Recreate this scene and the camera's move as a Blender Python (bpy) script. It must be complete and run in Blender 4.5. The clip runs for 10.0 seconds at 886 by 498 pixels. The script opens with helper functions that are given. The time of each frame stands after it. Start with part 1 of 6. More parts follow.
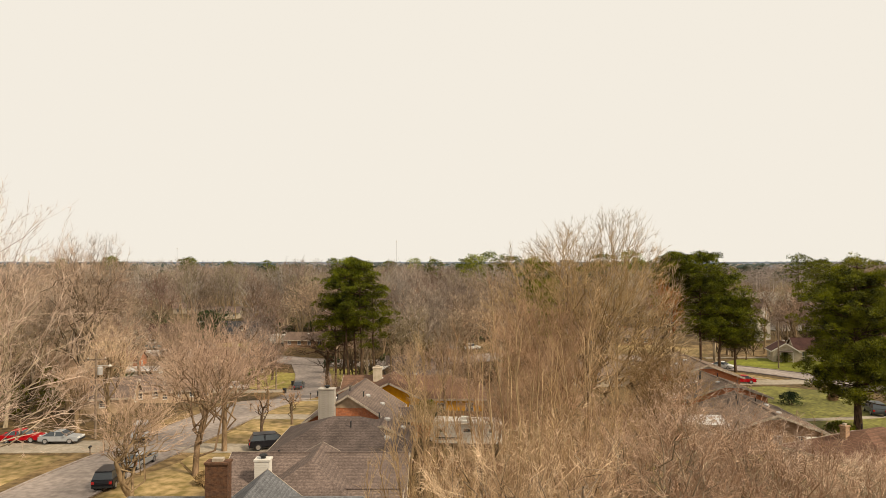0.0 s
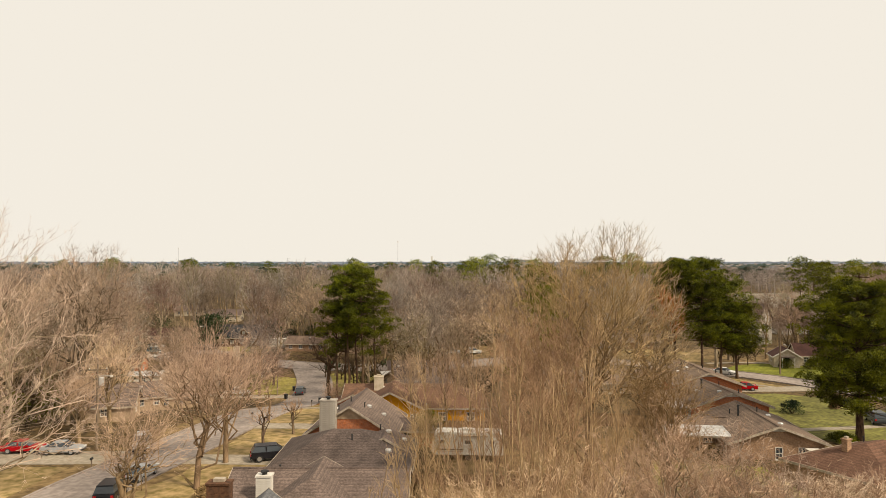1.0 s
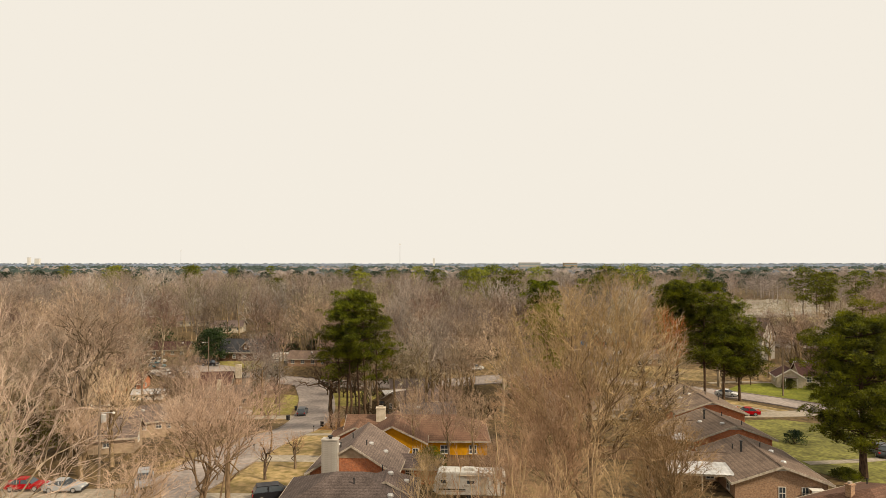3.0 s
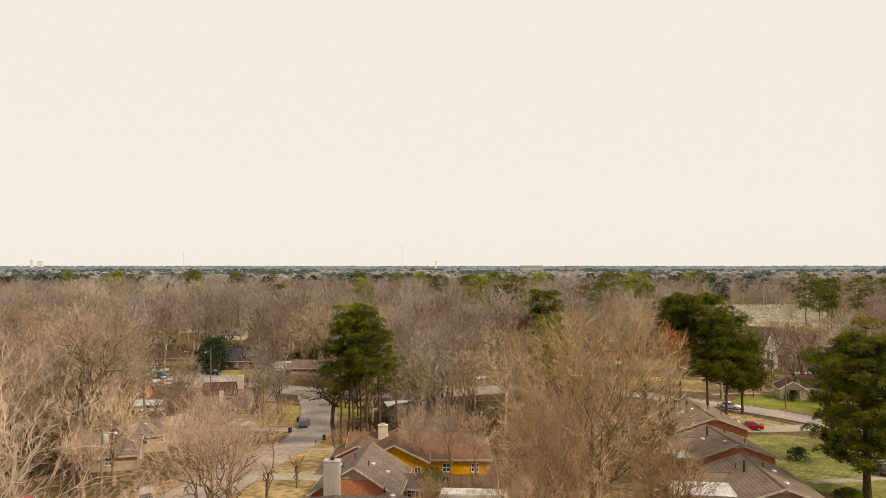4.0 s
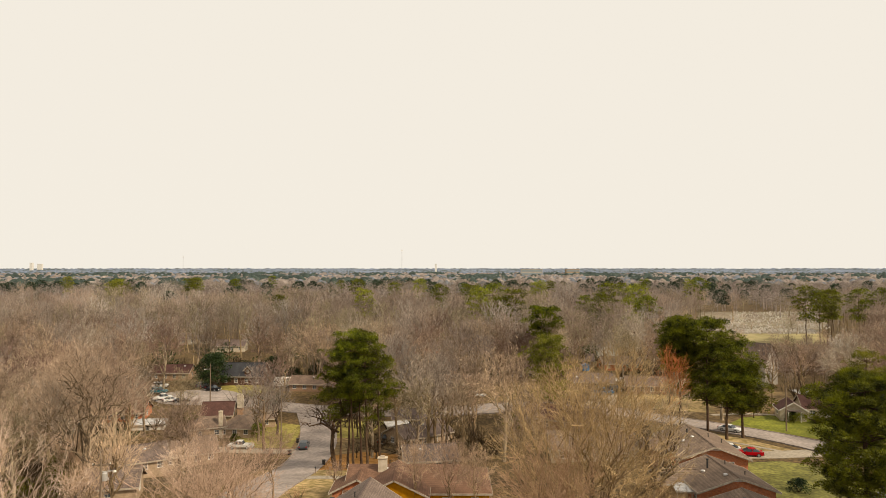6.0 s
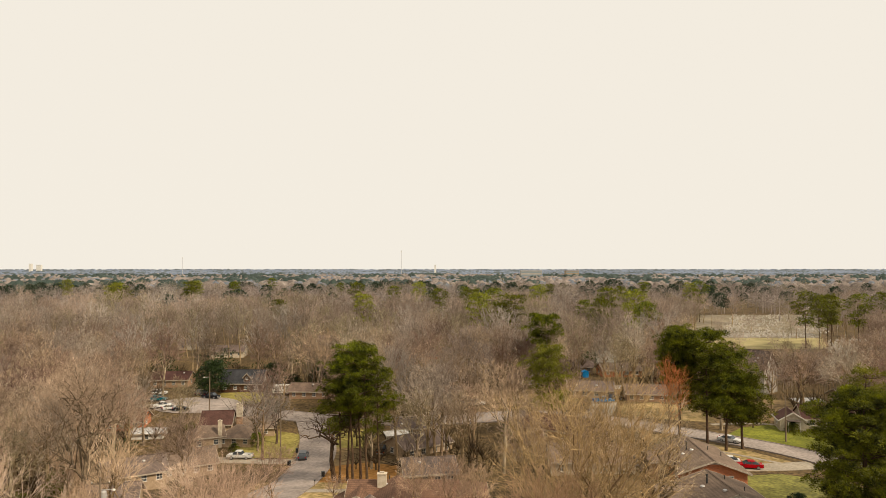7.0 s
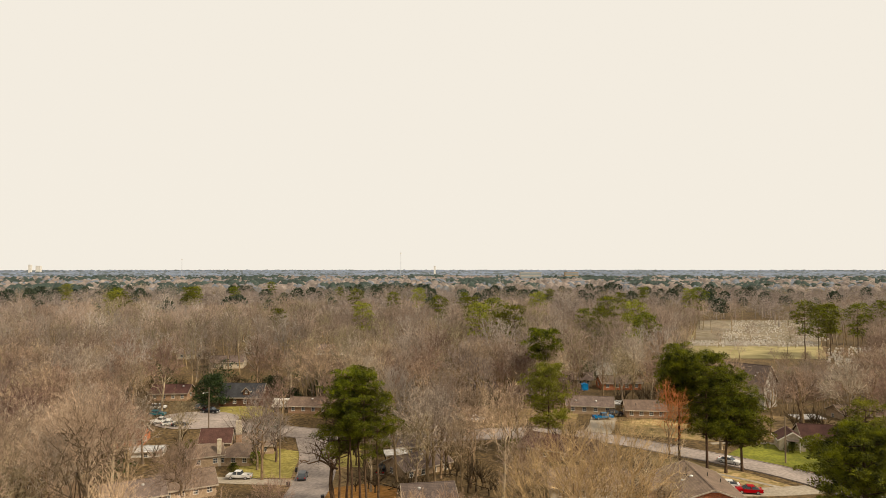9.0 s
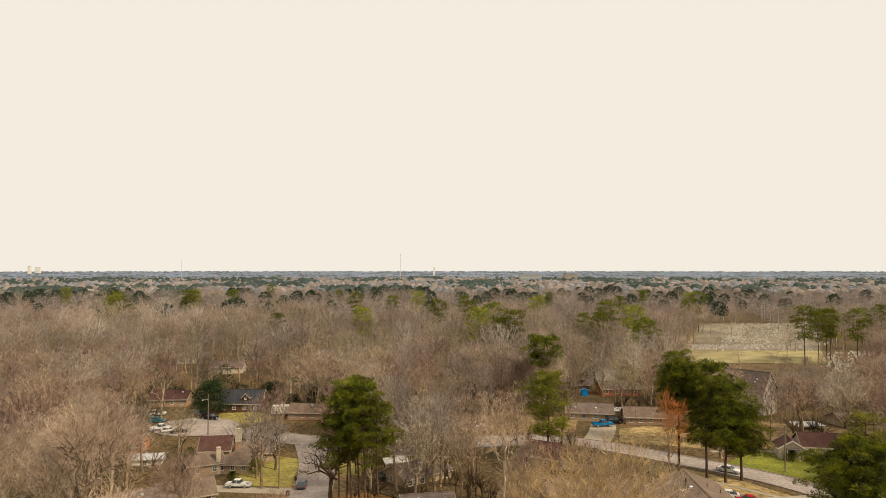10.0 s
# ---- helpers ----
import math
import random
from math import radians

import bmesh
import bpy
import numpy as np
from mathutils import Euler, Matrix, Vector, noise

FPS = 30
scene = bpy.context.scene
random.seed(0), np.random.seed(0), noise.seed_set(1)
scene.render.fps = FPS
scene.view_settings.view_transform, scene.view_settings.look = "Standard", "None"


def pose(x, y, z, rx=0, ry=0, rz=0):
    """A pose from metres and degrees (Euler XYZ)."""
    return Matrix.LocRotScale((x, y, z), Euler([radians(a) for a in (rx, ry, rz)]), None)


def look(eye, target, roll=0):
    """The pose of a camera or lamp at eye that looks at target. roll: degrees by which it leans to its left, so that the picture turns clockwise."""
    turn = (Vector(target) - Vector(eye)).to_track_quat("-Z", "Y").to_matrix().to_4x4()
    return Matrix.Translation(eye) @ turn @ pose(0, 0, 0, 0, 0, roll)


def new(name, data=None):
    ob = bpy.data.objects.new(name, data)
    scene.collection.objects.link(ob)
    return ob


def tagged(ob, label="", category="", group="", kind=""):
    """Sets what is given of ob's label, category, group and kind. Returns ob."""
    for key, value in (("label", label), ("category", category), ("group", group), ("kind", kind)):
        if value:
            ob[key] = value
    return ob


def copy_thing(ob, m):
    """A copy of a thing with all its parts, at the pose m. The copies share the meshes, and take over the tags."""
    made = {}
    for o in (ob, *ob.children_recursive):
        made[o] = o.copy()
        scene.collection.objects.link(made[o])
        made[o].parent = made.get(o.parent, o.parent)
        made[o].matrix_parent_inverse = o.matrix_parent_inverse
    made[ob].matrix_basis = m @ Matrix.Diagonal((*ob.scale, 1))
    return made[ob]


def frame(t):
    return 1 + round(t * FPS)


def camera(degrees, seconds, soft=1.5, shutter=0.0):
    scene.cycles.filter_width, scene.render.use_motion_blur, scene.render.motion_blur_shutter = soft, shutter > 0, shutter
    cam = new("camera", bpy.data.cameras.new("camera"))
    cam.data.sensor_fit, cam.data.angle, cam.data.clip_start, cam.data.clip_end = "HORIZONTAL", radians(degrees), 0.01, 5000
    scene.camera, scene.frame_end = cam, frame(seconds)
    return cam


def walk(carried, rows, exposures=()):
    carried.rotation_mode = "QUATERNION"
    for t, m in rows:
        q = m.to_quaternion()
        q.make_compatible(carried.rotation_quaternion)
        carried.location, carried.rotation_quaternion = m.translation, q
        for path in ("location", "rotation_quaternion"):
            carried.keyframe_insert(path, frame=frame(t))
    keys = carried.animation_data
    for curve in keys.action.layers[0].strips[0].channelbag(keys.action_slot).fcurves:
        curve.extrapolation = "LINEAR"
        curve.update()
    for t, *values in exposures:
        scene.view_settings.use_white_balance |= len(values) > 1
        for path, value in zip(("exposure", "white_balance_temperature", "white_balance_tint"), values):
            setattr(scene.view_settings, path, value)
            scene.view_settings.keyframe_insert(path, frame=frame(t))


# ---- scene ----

# The camera rises straight up like a drone in a lift.
F_PX = 784 / math.tan(radians(33.0))
RISE = [  # seconds, height, skyline row, sideways shift
    (0, 21.23, 467, -3.6), (0.5, 21.66, 466.5, -2.2), (1, 22.58, 466.4, -1.4), (1.5, 23.67, 466.0, -2.1),
    (2, 24.75, 466.0, -1.7), (2.5, 25.88, 466.6, 0), (4, 29.22, 472.0, 6.0), (4.5, 30.37, 473.0, 6.5),
    (5, 31.52, 473.6, 6.45), (5.5, 32.60, 474.4, 6.3), (7, 35.87, 476.0, 4.8), (7.5, 37.01, 476.0, 5.1),
    (8, 38.17, 475.6, 5.0), (8.5, 39.29, 475.6, 4.3), (9, 40.42, 476.1, 3.9), (9.5, 41.44, 477.3, 3.6), (10, 42.09, 478, 3.1)]
cam = camera(66.0, 10.0, soft=0.5)
walk(cam, [(t, pose(0, 0, h, 90 + math.degrees(math.atan((p - 441) / F_PX)), 0, math.degrees(math.atan(q / F_PX))))
           for t, h, p, q in RISE])

# ---- world and sun: bright overcast, the sun just felt through it ----
SUN_ELEV, SUN_TURN = 42.0, 122.0
world = bpy.data.worlds.new("overcast_sky")
scene.world = world
world.use_nodes = True
wn = world.node_tree.nodes
sky = wn.new("ShaderNodeTexSky")
sky.sky_type = 'NISHITA'
sky.sun_disc = False
sky.sun_elevation, sky.sun_rotation = radians(SUN_ELEV), radians(SUN_TURN)
sky_dim = wn.new("ShaderNodeMix")
sky_dim.data_type = 'RGBA'
sky_dim.inputs[0].default_value = 0.999
sky_dim.inputs[7].default_value = (0.895, 0.835, 0.735, 1)
world.node_tree.links.new(sky.outputs[0], sky_dim.inputs[6])
world.node_tree.links.new(sky_dim.outputs[2], wn["Background"].inputs[0])
wn["Background"].inputs[1].default_value = 1.0
sun = new("sun", bpy.data.lights.new("sun", 'SUN'))
sun.data.energy, sun.data.angle, sun.data.color = 4.3, radians(8), (1.0, 0.86, 0.66)
sun_from = Vector((math.sin(radians(SUN_TURN)) * math.cos(radians(SUN_ELEV)),
                   math.cos(radians(SUN_TURN)) * math.cos(radians(SUN_ELEV)), math.sin(radians(SUN_ELEV))))
sun.matrix_world = look((0, 0, 60), Vector((0, 0, 60)) - sun_from)


# ---- materials ----
def surface(name, dark, light, scale=4.0, rough=0.85, bump=0.3, patch=0.4, metal=0.0, spread=0.0, world_space=False, courses=0.0,
            stretch=(1, 1, 1), sat=1.18, thin=0.0):
    """Two colours mixed by fine noise, broad patches on top, relief, and a tint of its own for each object."""
    m = bpy.data.materials.new(name)
    m.use_nodes = True
    nt = m.node_tree
    nd, ln = nt.nodes, nt.links
    bsdf = nd["Principled BSDF"]
    bsdf.inputs["Roughness"].default_value = rough
    bsdf.inputs["Metallic"].default_value = metal
    bsdf.inputs["Specular IOR Level"].default_value = 0.25
    if world_space:
        pos = nd.new("ShaderNodeNewGeometry").outputs["Position"]
    else:
        pos = nd.new("ShaderNodeTexCoord").outputs["Object"]
    mp = nd.new("ShaderNodeMapping")
    mp.inputs["Scale"].default_value = stretch
    ln.new(pos, mp.inputs[0])
    fine = nd.new("ShaderNodeTexNoise")
    fine.inputs["Scale"].default_value, fine.inputs["Detail"].default_value = scale, 6
    ln.new(mp.outputs[0], fine.inputs["Vector"])
    ramp = nd.new("ShaderNodeValToRGB")
    ramp.color_ramp.elements[0].position, ramp.color_ramp.elements[1].position = 0.36, 0.66
    ramp.color_ramp.elements[0].color, ramp.color_ramp.elements[1].color = (*dark, 1), (*light, 1)
    ln.new(fine.outputs[0], ramp.inputs[0])
    broad = nd.new("ShaderNodeTexNoise")
    broad.inputs["Scale"].default_value, broad.inputs["Detail"].default_value = scale * 0.11, 3
    ln.new(mp.outputs[0], broad.inputs["Vector"])
    gain = nd.new("ShaderNodeMapRange")
    gain.inputs["From Min"].default_value, gain.inputs["From Max"].default_value = 0.3, 0.7
    gain.inputs["To Min"].default_value, gain.inputs["To Max"].default_value = 0.87 * (1 - patch * 0.6), 0.87 * (1 + patch * 0.5)
    ln.new(broad.outputs[0], gain.inputs["Value"])
    hsv = nd.new("ShaderNodeHueSaturation")
    hsv.inputs["Saturation"].default_value = sat
    ln.new(ramp.outputs[0], hsv.inputs["Color"])
    value = gain.outputs[0]
    if spread:
        info = nd.new("ShaderNodeObjectInfo")
        own = nd.new("ShaderNodeMapRange")
        own.inputs["To Min"].default_value, own.inputs["To Max"].default_value = 1 - spread, 1 + spread
        ln.new(info.outputs["Random"], own.inputs["Value"])
        both = nd.new("ShaderNodeMath")
        both.operation = 'MULTIPLY'
        ln.new(own.outputs[0], both.inputs[0])
        ln.new(value, both.inputs[1])
        value = both.outputs[0]
        hue = nd.new("ShaderNodeMapRange")
        hue.inputs["To Min"].default_value, hue.inputs["To Max"].default_value = 0.5 - spread * 0.05, 0.5 + spread * 0.05
        ln.new(info.outputs["Random"], hue.inputs["Value"])
        ln.new(hue.outputs[0], hsv.inputs["Hue"])
    ln.new(value, hsv.inputs["Value"])
    colour = hsv.outputs[0]
    height = fine.outputs[0]
    if courses:
        wave = nd.new("ShaderNodeTexWave")
        wave.wave_type, wave.bands_direction, wave.wave_profile = 'BANDS', 'Z', 'SAW'
        wave.inputs["Scale"].default_value = courses
        wave.inputs["Distortion"].default_value = 0.6
        ln.new(pos, wave.inputs["Vector"])
        mul = nd.new("ShaderNodeMix")
        mul.data_type, mul.blend_type = 'RGBA', 'MULTIPLY'
        mul.inputs[0].default_value = 0.35
        ln.new(colour, mul.inputs[6])
        ln.new(wave.outputs["Color"], mul.inputs[7])
        colour = mul.outputs[2]
    ln.new(colour, bsdf.inputs["Base Color"])
    if bump:
        bp = nd.new("ShaderNodeBump")
        bp.inputs["Strength"].default_value, bp.inputs["Distance"].default_value = bump, 0.03
        ln.new(height, bp.inputs["Height"])
        ln.new(bp.outputs[0], bsdf.inputs["Normal"])
    if thin:
        glow = nd.new("ShaderNodeBsdfTranslucent")
        ln.new(colour, glow.inputs["Color"])
        blend = nd.new("ShaderNodeMixShader")
        blend.inputs[0].default_value = thin
        ln.new(bsdf.outputs[0], blend.inputs[1])
        ln.new(glow.outputs[0], blend.inputs[2])
        ln.new(blend.outputs[0], nd["Material Output"].inputs["Surface"])
    return m


def brickwork(name, brick_a, brick_b, mortar):
    m = surface(name, tuple(c * 0.55 for c in brick_a), tuple(min(0.8, c * 1.35) for c in brick_b), 5.0, 0.9, 0.2)
    nt = m.node_tree
    nd, ln = nt.nodes, nt.links
    bsdf = nd["Principled BSDF"]
    co = nd.new("ShaderNodeTexCoord")
    sep, com, add = nd.new("ShaderNodeSeparateXYZ"), nd.new("ShaderNodeCombineXYZ"), nd.new("ShaderNodeMath")
    ln.new(co.outputs["Object"], sep.inputs[0])
    ln.new(sep.outputs[0], add.inputs[0])
    ln.new(sep.outputs[1], add.inputs[1])
    ln.new(add.outputs[0], com.inputs[0])
    ln.new(sep.outputs[2], com.inputs[1])
    bt = nd.new("ShaderNodeTexBrick")
    bt.inputs["Scale"].default_value = 1.0
    bt.inputs["Brick Width"].default_value, bt.inputs["Row Height"].default_value, bt.inputs["Mortar Size"].default_value = 0.22, 0.075, 0.006
    bt.inputs["Color1"].default_value, bt.inputs["Color2"].default_value, bt.inputs["Mortar"].default_value = (*brick_a, 1), (*brick_b, 1), (*mortar, 1)
    ln.new(com.outputs[0], bt.inputs["Vector"])
    old = bsdf.inputs["Base Color"].links[0].from_socket
    mix = nd.new("ShaderNodeMix")
    mix.data_type = 'RGBA'
    mix.inputs[0].default_value = 0.6
    ln.new(old, mix.inputs[6])
    ln.new(bt.outputs[0], mix.inputs[7])
    ln.new(mix.outputs[2], bsdf.inputs["Base Color"])
    return m


def plain(name, colour, rough=0.5, metal=0.0, coat=0.0):
    m = bpy.data.materials.new(name)
    m.use_nodes = True
    b = m.node_tree.nodes["Principled BSDF"]
    b.inputs["Base Color"].default_value = (*colour, 1)
    b.inputs["Roughness"].default_value, b.inputs["Metallic"].default_value = rough, metal
    b.inputs["Coat Weight"].default_value = coat
    return m


M_GROUND = surface("winter_grass", (0.0518, 0.0357, 0.0184), (0.184, 0.129, 0.0691), 1.3, 0.95, 0.5, 0.55, world_space=True)
M_LAWN = surface("green_lawn", (0.115, 0.13, 0.018), (0.255, 0.25, 0.046), 2.2, 0.95, 0.4, 0.5, world_space=True, sat=1.08)
M_PALELAWN = surface("pale_lawn", (0.20, 0.17, 0.06), (0.36, 0.31, 0.125), 1.2, 0.95, 0.4, 0.5, world_space=True)
M_DRYLAWN = surface("dry_lawn", (0.182, 0.14, 0.0546), (0.439, 0.319, 0.173), 0.9, 0.95, 0.5, 0.8, world_space=True, sat=1.1)
M_FIELD = surface("cemetery_grass", (0.24, 0.205, 0.105), (0.36, 0.31, 0.175), 0.12, 0.95, 0.3, 0.4, world_space=True)
M_GRAVEGROUND = surface("grave_ground", (0.166, 0.137, 0.09), (0.288, 0.245, 0.187), 0.25, 0.95, 0.3, 0.5, world_space=True)
M_ROAD = surface("asphalt", (0.259, 0.221, 0.197), (0.389, 0.337, 0.302), 1.5, 0.9, 0.2, 0.4, world_space=True)
M_CONCRETE = surface("concrete", (0.295, 0.254, 0.197), (0.41, 0.361, 0.295), 2.0, 0.9, 0.2, 0.3, world_space=True)
M_BARK = surface("grey_bark", (0.075, 0.054, 0.038), (0.25, 0.188, 0.135), 5.0, 0.95, 0.6, 0.5, spread=0.25, stretch=(1, 1, 0.3))
M_PINEBARK = surface("pine_bark", (0.045, 0.03, 0.02), (0.15, 0.1, 0.068), 5.0, 0.95, 0.6, 0.5, spread=0.2, stretch=(1, 1, 0.3))
M_PALEBARK = surface("pale_bark", (0.20, 0.155, 0.105), (0.52, 0.43, 0.325), 1.6, 0.9, 0.5, 0.6, spread=0.15, stretch=(1, 1, 0.4))
M_TWIG = surface("twigs_brown", (0.297, 0.196, 0.109), (0.764, 0.546, 0.346), 0.9, 0.95, 0, 0.5, spread=0.3)
M_STEM = surface("tan_stems", (0.27, 0.195, 0.115), (0.62, 0.47, 0.31), 1.6, 0.9, 0.3, 0.5, spread=0.15, stretch=(1, 1, 0.4))
M_TWIG_RED = surface("twigs_reddish", (0.379, 0.24, 0.151), (0.85, 0.612, 0.439), 0.9, 0.95, 0, 0.5, spread=0.25, sat=1.05)
M_TWIG_OLIVE = surface("twigs_olive", (0.252, 0.178, 0.101), (0.582, 0.425, 0.27), 0.9, 0.95, 0, 0.5, spread=0.25)
M_TWIG_PALE = surface("twigs_pale", (0.508, 0.366, 0.263), (0.85, 0.681, 0.532), 0.9, 0.95, 0, 0.5, spread=0.2, sat=1.05)
M_TWIG_WARM = surface("twigs_warm", (0.403, 0.27, 0.153), (0.826, 0.592, 0.371), 0.9, 0.95, 0, 0.5, spread=0.2, sat=1.08)
M_RUST = surface("dead_leaves", (0.48, 0.2, 0.1), (0.74, 0.38, 0.22), 1.0, 0.9, 0, 0.4)
M_NEEDLE = surface("pine_needles", (0.023, 0.0304, 0.00644), (0.248, 0.262, 0.046), 0.7, 0.7, 0, 0.6, spread=0.25, thin=0.3)
M_NEEDLE_DARK = surface("dark_needles", (0.025, 0.031, 0.008), (0.27, 0.28, 0.048), 0.7, 0.7, 0, 0.6, thin=0.3)
M_NEEDLE_LIGHT = surface("young_needles", (0.13, 0.14, 0.03), (0.38, 0.38, 0.09), 0.7, 0.7, 0, 0.5, spread=0.2, thin=0.3)
M_WOODS = surface("far_twigs", (0.246, 0.2, 0.168), (0.416, 0.338, 0.288), 0.12, 0.95, 0, 0.5, world_space=True, sat=0.95, thin=0.32)
M_WOODS_GREY = surface("far_twigs_grey", (0.259, 0.215, 0.19), (0.444, 0.372, 0.324), 0.12, 0.95, 0, 0.4, world_space=True, sat=0.95, thin=0.32)
M_FARPINE = surface("far_needles", (0.038, 0.055, 0.04), (0.092, 0.112, 0.074), 0.15, 0.8, 0, 0.5, world_space=True, thin=0.3)
M_WOODS_RED = surface("far_twigs_reddish", (0.246, 0.192, 0.161), (0.416, 0.328, 0.278), 0.12, 0.95, 0, 0.5, world_space=True, sat=0.95, thin=0.32)
M_WOODS_OLIVE = surface("far_twigs_olive", (0.205, 0.171, 0.12), (0.368, 0.312, 0.212), 0.12, 0.95, 0, 0.4, world_space=True, thin=0.32)
# Shade between the crowns is put into this very dark brown.
M_SHADEBRUSH = surface("undergrowth", (0.032, 0.0232, 0.0136), (0.096, 0.0688, 0.0416), 0.3, 0.95, 0, 0.5, world_space=True)
M_MID = surface("wood_twigs", (0.281, 0.197, 0.134), (0.707, 0.528, 0.385), 0.9, 0.95, 0, 0.8, spread=0.38, sat=1.0, thin=0.32)
M_MID_RED = surface("wood_twigs_reddish", (0.294, 0.194, 0.134), (0.72, 0.507, 0.374), 0.9, 0.95, 0, 0.8, spread=0.38, sat=1.0, thin=0.32)
M_BELT = surface("belt_twigs", (0.235, 0.18, 0.14), (0.541, 0.437, 0.354), 0.06, 0.95, 0, 0.5, world_space=True, sat=1.0, thin=0.32)
M_BELT_RED = surface("belt_twigs_reddish", (0.247, 0.18, 0.138), (0.564, 0.435, 0.342), 0.06, 0.95, 0, 0.5, world_space=True, sat=1.0, thin=0.32)
M_BELT_GREY = surface("belt_twigs_grey", (0.264, 0.224, 0.188), (0.588, 0.511, 0.438), 0.06, 0.95, 0, 0.5, world_space=True, sat=1.0, thin=0.32)
M_BELT_OLIVE = surface("belt_twigs_olive", (0.2, 0.166, 0.102), (0.446, 0.373, 0.241), 0.06, 0.95, 0, 0.5, world_space=True, sat=1.0, thin=0.32)
M_BELT_DARK = surface("belt_twigs_dark", (0.164, 0.124, 0.095), (0.377, 0.298, 0.235), 0.06, 0.95, 0, 0.5, world_space=True, sat=1.0, thin=0.32)
M_YARDTWIG = surface("yard_twigs", (0.39, 0.275, 0.184), (0.805, 0.592, 0.426), 0.9, 0.95, 0, 0.5, spread=0.2, sat=1.05)
M_LAWN_MIX = surface("patchy_lawn", (0.115, 0.105, 0.034), (0.25, 0.24, 0.064), 1.6, 0.95, 0.6, 0.7, world_space=True, sat=1.05)
M_PALEGLASS = plain("pale_office_glass", (0.25, 0.29, 0.3), 0.25)
M_MID_DARK = surface("wood_twigs_dark", (0.12, 0.075, 0.05), (0.28, 0.185, 0.13), 0.9, 0.95, 0, 0.6, spread=0.2, sat=1.0, thin=0.32)
M_MID_GREY = surface("wood_twigs_grey", (0.334, 0.266, 0.21), (0.76, 0.624, 0.51), 0.9, 0.95, 0, 0.8, spread=0.38, sat=1.0, thin=0.32)
M_MID_OLIVE = surface("wood_twigs_olive", (0.24, 0.185, 0.113), (0.573, 0.453, 0.293), 0.9, 0.95, 0, 0.8, spread=0.38, sat=1.0, thin=0.32)
# Aerial haze is put into these four colours as a blue-grey tint.
M_HAZEWOODS = surface("hazed_twigs", (0.145, 0.18, 0.242), (0.185, 0.226, 0.303), 0.02, 0.95, 0, 0.4, world_space=True, sat=0.95)
M_HAZEWOODS_DIM = surface("hazed_twigs_dim", (0.14, 0.158, 0.188), (0.181, 0.201, 0.234), 0.02, 0.95, 0, 0.4, world_space=True, sat=0.95)
M_HAZEPINE_NEAR = surface("hazed_distant_needles", (0.0283, 0.0432, 0.0358), (0.0535, 0.0756, 0.0624), 0.05, 0.9, 0, 0.4, world_space=True, sat=0.95)
M_HAZEPINE = surface("hazed_needles", (0.0646, 0.08, 0.0848), (0.095, 0.114, 0.119), 0.02, 0.9, 0, 0.4, world_space=True, sat=0.95)
M_ROOF_BROWN = surface("shingles_brown", (0.165, 0.122, 0.096), (0.27, 0.205, 0.163), 6.0, 0.95, 0.4, 0.4, courses=1.9, spread=0.1)
M_ROOF_GREY = surface("shingles_grey", (0.138, 0.106, 0.0909), (0.249, 0.195, 0.17), 6.0, 0.95, 0.4, 0.4, courses=1.9, spread=0.1)
M_ROOF_DARK = surface("shingles_dark", (0.0878, 0.0678, 0.0601), (0.163, 0.129, 0.116), 6.0, 0.95, 0.4, 0.5, courses=1.9, spread=0.1)
M_ROOF_RED = surface("shingles_red_brown", (0.145, 0.085, 0.061), (0.225, 0.14, 0.103), 6.0, 0.95, 0.4, 0.4, courses=1.9, spread=0.1)
M_ROOF_SLATE = surface("shingles_slate", (0.0372, 0.0372, 0.0409), (0.0806, 0.0806, 0.0856), 6.0, 0.95, 0.4, 0.4, courses=1.9, spread=0.1)
M_GREYSIDING = surface("grey_siding", (0.36, 0.33, 0.29), (0.52, 0.48, 0.425), 2.0, 0.7, 0.1, 0.25)
M_ROOF_BLUE = surface("shingles_blue_grey", (0.125, 0.125, 0.13), (0.215, 0.215, 0.22), 6.0, 0.95, 0.4, 0.4, courses=1.9, spread=0.1)
M_STRAW = surface("pine_straw", (0.22, 0.115, 0.045), (0.38, 0.22, 0.10), 1.2, 0.95, 0.4, 0.5, world_space=True)
M_TANBARK = surface("tan_bark", (0.17, 0.122, 0.075), (0.40, 0.30, 0.20), 3.0, 0.95, 0.4, 0.4, spread=0.15, stretch=(1, 1, 0.3))
M_YARD = surface("worn_yard", (0.12, 0.083, 0.045), (0.33, 0.24, 0.135), 0.8, 0.95, 0.4, 0.5, world_space=True)
M_MAGNOLIA = surface("magnolia_leaves", (0.012, 0.024, 0.010), (0.07, 0.10, 0.038), 0.7, 0.5, 0, 0.5, thin=0.3)
M_ROOF_MAROON = surface("shingles_maroon", (0.075, 0.04, 0.034), (0.14, 0.08, 0.068), 6.0, 0.95, 0.4, 0.4, courses=1.9, spread=0.1)
M_WOODS_DARK = surface("far_twigs_dark", (0.198, 0.162, 0.14), (0.334, 0.274, 0.234), 0.12, 0.95, 0, 0.4, world_space=True, sat=0.95, thin=0.32)
M_DARK_BRICK = brickwork("dark_brick", (0.07, 0.034, 0.02), (0.14, 0.072, 0.042), (0.1, 0.075, 0.055))
M_BRICK = brickwork("red_brick", (0.42, 0.13, 0.06), (0.55, 0.22, 0.11), (0.42, 0.35, 0.28))
M_BRICK_BROWN = brickwork("brown_brick", (0.26, 0.15, 0.09), (0.42, 0.27, 0.17), (0.40, 0.34, 0.27))
M_OCHRE = surface("ochre_siding", (0.55, 0.26, 0.035), (0.70, 0.36, 0.06), 2.0, 0.7, 0.1, 0.2)
